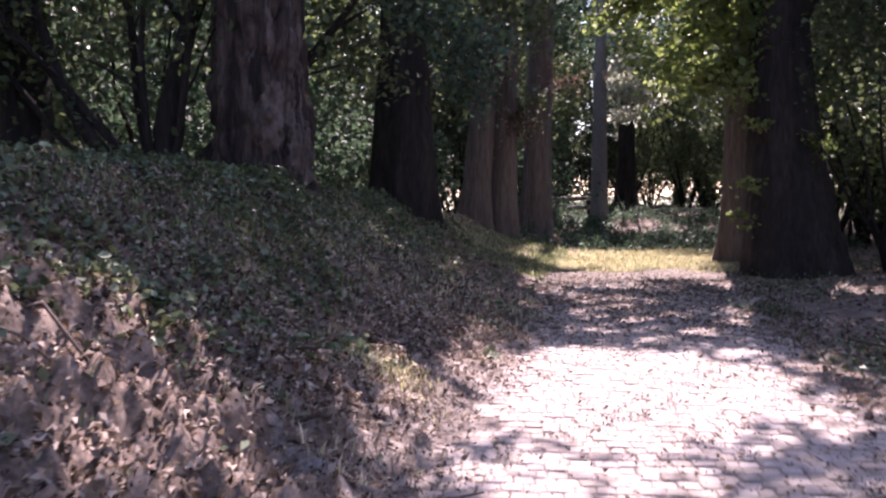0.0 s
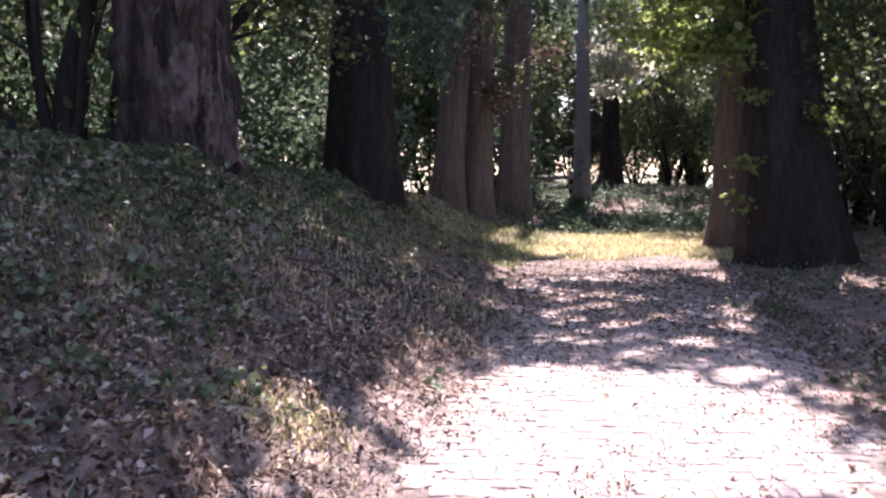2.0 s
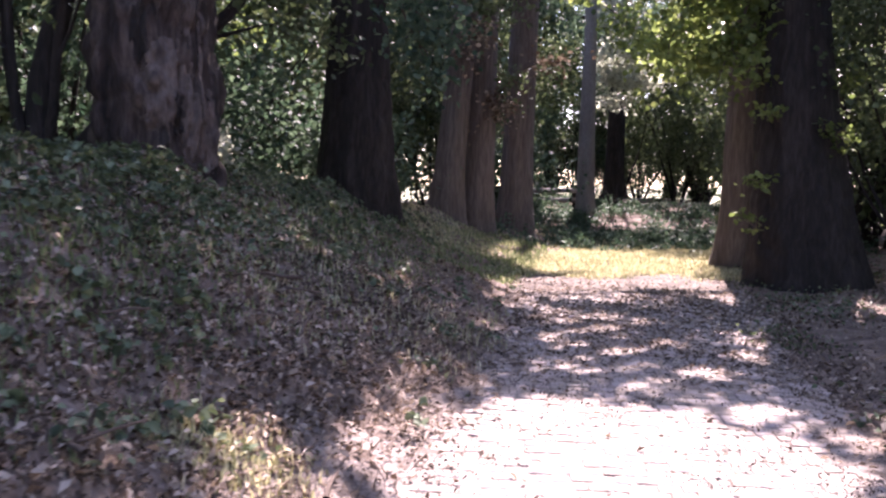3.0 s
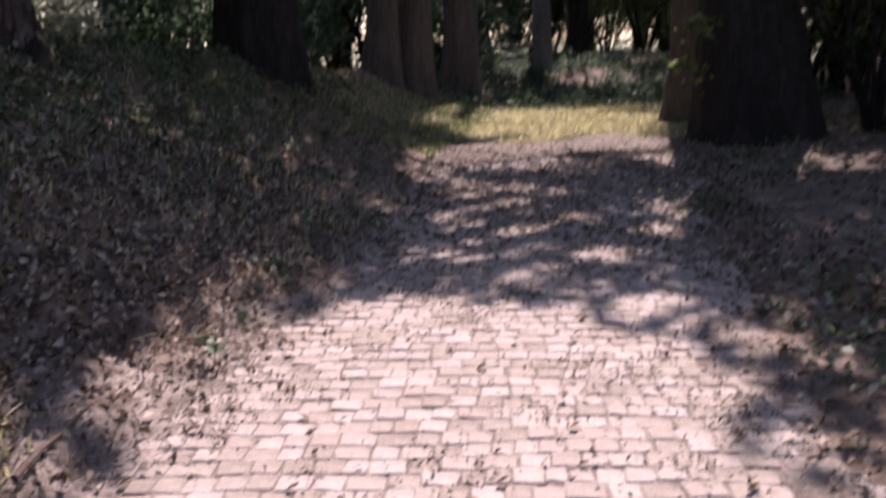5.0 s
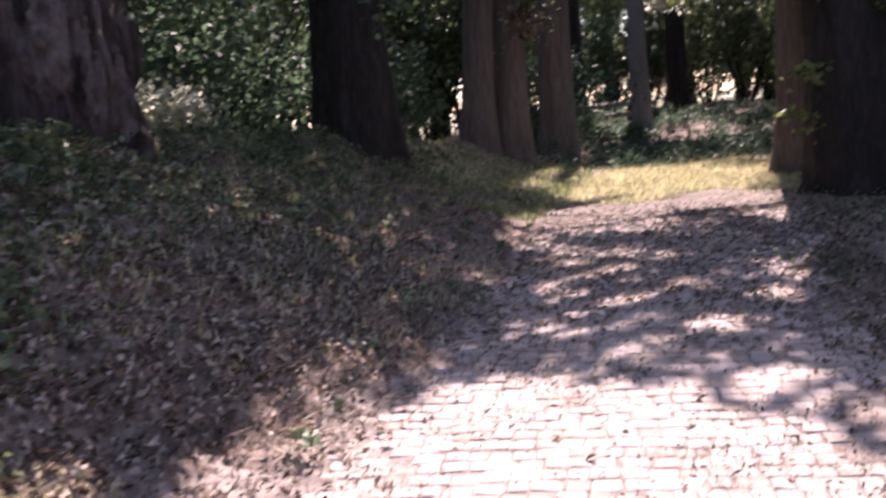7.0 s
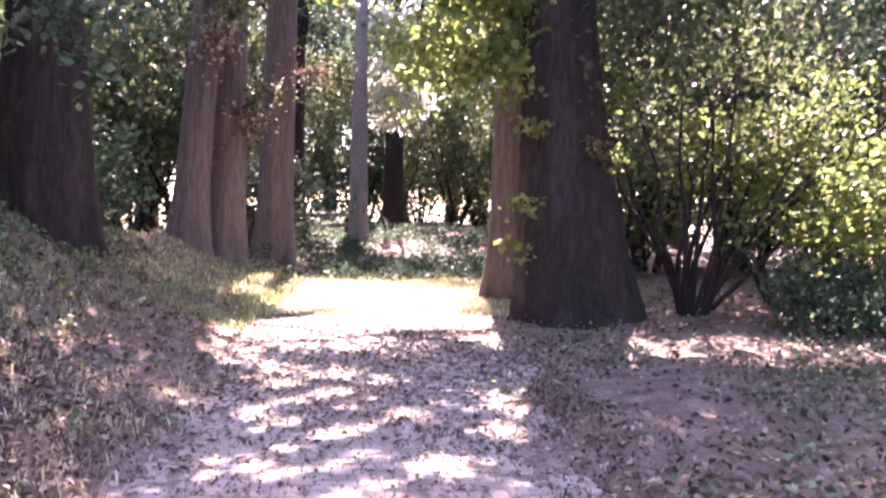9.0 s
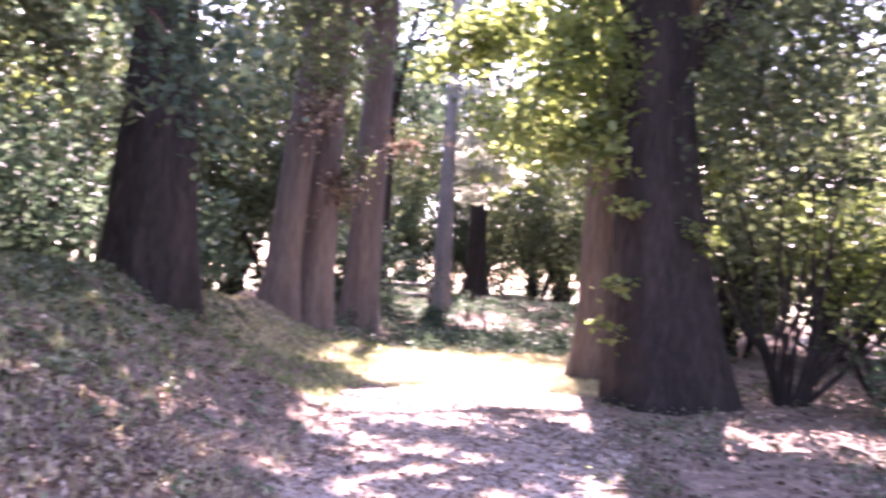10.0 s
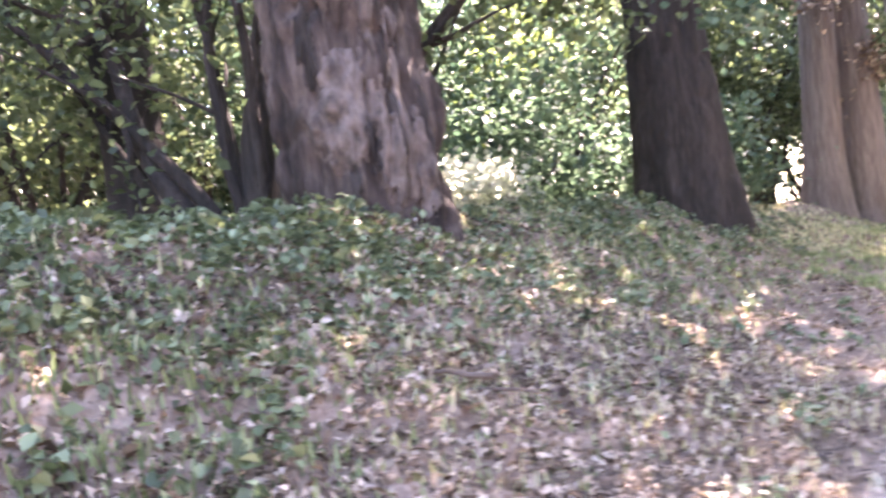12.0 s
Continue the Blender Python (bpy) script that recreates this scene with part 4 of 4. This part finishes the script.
x, y = scatter(r2, 17000, -1.0, 1.9, 17.2, 25, lambda x, y: bank(x, y) * np.clip((left_edge(y) - x) * -0.5 + 1.2, 0, 1) * (0.4 + 0.6 * patches(x, y, 1.3, 2.2)))
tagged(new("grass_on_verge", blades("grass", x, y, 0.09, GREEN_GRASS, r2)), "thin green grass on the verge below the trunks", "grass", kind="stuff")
# tuft in a sun spot; part of its brightness is in the blade colour
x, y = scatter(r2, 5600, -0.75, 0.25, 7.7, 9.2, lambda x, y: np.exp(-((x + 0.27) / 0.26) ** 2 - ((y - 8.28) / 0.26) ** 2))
tagged(new("dry_grass_tuft", blades("grass", x, y, 0.065, GRASS, r2)), "grass tuft in a sunlit yellow tone at the foot of the bank", "grass", kind="stuff")
x, y = scatter(r2, 1500, 3.1, 4.5, 11.8, 14.5, lambda x, y: np.exp(-((x - 3.75) / 0.25) ** 2 - ((y - 13.2) / 0.7) ** 2))
tagged(new("leafy_tuft", leaf_mesh("weeds", on_ground(r2, x, y, 0.1), 0.05, LEAF, 0.6, 0.3, r2, plain=True)), "low leafy weeds at the edge of the track", "weeds", kind="stuff")


def stick(at, length, turn, seed):
    rng = np.random.default_rng(seed)
    pts = limb_path(rng, (-length / 2, 0, 0.02), (1, 0, 0), length, 6, 0, 0.12)
    ob = new("fallen_stick", mesh_from("fallen_stick", *tube(pts, np.linspace(0.014, 0.006, 6), 6), TWIG))
    ob.matrix_world = pose(*at, 0, 0, turn)
    return tagged(ob, "short dry fallen stick lying on the leaves", "stick", "fallen sticks")


def bare_root(points, thick):
    path = [Vector((x, y, ground_z(x, y) + lift)) for x, y, lift in points]
    ob = new("root", mesh_from("root", *tube(path, np.linspace(thick, thick * 0.4, len(path)), 7), TWIG))
    return tagged(ob, "thin bare root hanging out of the bank", "root", "roots in the bank")


bare_root([(-1.75, 5.4, -0.02), (-1.6, 5.5, 0.05), (-1.42, 5.5, 0.07), (-1.28, 5.6, 0.03), (-1.2, 5.75, -0.03)], 0.014)
bare_root([(-1.5, 5.9, -0.03), (-1.32, 5.85, 0.06), (-1.15, 5.8, 0.09), (-0.98, 5.9, 0.05), (-0.9, 6.0, -0.03)], 0.011)
bare_root([(-1.1, 6.4, -0.03), (-0.92, 6.3, 0.03), (-0.75, 6.2, 0.05), (-0.6, 6.25, 0.02), (-0.5, 6.3, -0.03)], 0.016)
bare_root([(-1.9, 6.2, -0.02), (-1.75, 6.3, 0.05), (-1.55, 6.5, 0.06), (-1.4, 6.6, -0.03)], 0.01)

for i in range(26):
    x = float(wild.uniform(-1.6, 0.4)) if i < 18 else float(wild.uniform(3.4, 6))
    y = float(wild.uniform(6, 14))
    stick((x, y, ground_z(x, y) + 0.02), float(wild.uniform(0.25, 0.7)), float(wild.uniform(0, 180)), 300 + i)

# ---------------------------------------------------------------- stone track
ys = np.arange(-6, 17.01, 0.1)
us = np.linspace(0, 1, 26)
lip = [0.05 + (0.36 + 0.16 * math.sin(v * 5.1) + 0.1 * math.sin(v * 11.3)) * min(max((10.8 - v) / 1.2, 0), 1) for v in ys]
bv = [(float(left_edge(v) - e + u * (right_edge(v) - left_edge(v) + e + 0.05)), float(v), 0.0) for v, e in zip(ys, lip) for u in us]
bv = [(x, v, ground_z(x, v) - 0.005 + (0.011 if x < left_edge(v) + 0.06 else 0) - (0.03 if u in (0, 25) else 0)) for (x, v, _), u in zip(bv, list(range(26)) * len(ys))]
bf = [(a * 26 + b, a * 26 + b + 1, (a + 1) * 26 + b + 1, (a + 1) * 26 + b) for a in range(len(ys) - 1) for b in range(25)]
pavement = tagged(new("pavement", mesh_from("pavement", bv, bf, SAND)), "worn granite sett track with sandy joints and fallen leaves", "paving", kind="structure")


def sett_shape(w, d, seed):
    """One granite sett: worn corners and a rounded, uneven top over straight sides."""
    rng = np.random.default_rng(seed)
    j = lambda: float(rng.uniform(-0.006, 0.006))
    outline = []
    for sx, sy in ((-1, -1), (1, -1), (1, 1), (-1, 1)):
        cut, kx, ky = float(rng.uniform(0.005, 0.016)), j(), j()
        one, two = (sx * w / 2 + kx, sy * (d / 2 - cut) + ky), (sx * (w / 2 - cut) + kx, sy * d / 2 + ky)
        outline += [one, two] if sx * sy > 0 else [two, one]
    low = [(x, y, -0.05) for x, y in outline]
    rim = [(x, y, -0.005 + j() * 0.25) for x, y in outline]
    top = [(x * 0.88, y * 0.87, j() * 0.3) for x, y in outline]
    faces = [(8 + 8 + k, 16 + (k + 1) % 8, 24) for k in range(8)]
    for k in range(8):
        n = (k + 1) % 8
        faces += [(k, n, 8 + n, 8 + k), (8 + k, 8 + n, 16 + n, 16 + k)]
    return low + rim + top + [(0.0, 0.0, 0.002)], faces


WIDTHS = [0.088, 0.103, 0.115, 0.128, 0.142, 0.108]
shapes = [sett_shape(WIDTHS[k % 6] - 0.007, 0.104, 400 + k) for k in range(12)]
pieces = [mesh_from("sett", v, f, GRANITE_PIECE, False) for v, f in shapes]
rs = np.random.default_rng(77)
rest_v, rest_f, made = [], [], 0
row_y = -5.8
while row_y < 16.8:
    x = float(left_edge(row_y)) + rs.uniform(0.0, 0.12)
    end = float(right_edge(row_y)) - 0.04
    while x < end:
        k = int(rs.integers(0, 12))
        w = WIDTHS[k % 6]
        cx, cy = x + w / 2, row_y + rs.uniform(-0.009, 0.009) + 0.045 * math.sin(x * 1.3 + row_y * 0.6)
        x += w
        side = min(cx - float(left_edge(row_y)), end - cx)
        if side < 0.5 and 0.5 + 0.55 * float(wave(cx, cy, 2.4, 0.7)) > 0.35 + side * 1.6:
            continue
        cz = ground_z(cx, cy) + rs.uniform(-0.001, 0.004)
        turn = rs.uniform(-5, 5)
        if made < 300 and 7.4 < row_y < 9.9 and 0.75 < cx < 2.75:
            ob = new("sett", pieces[k])
            ob.parent = pavement
            ob.matrix_basis = pose(cx, cy, cz, rs.uniform(-1.2, 1.2), rs.uniform(-1.2, 1.2), turn)
            made += 1
            continue
        m = pose(cx, cy, cz, rs.uniform(-1.2, 1.2), rs.uniform(-1.2, 1.2), turn)
        n = len(rest_v)
        rest_v += [m @ Vector(p) for p in shapes[k][0]]
        rest_f += [tuple(i + n for i in f) for f in shapes[k][1]]
    row_y += 0.111 + rs.uniform(-0.004, 0.004)
part("setts", mesh_from("setts", rest_v, rest_f, GRANITE, False), pavement)
tagged(bpy.data.objects["setts"], "many worn granite setts laid in rows", kind="stuff")
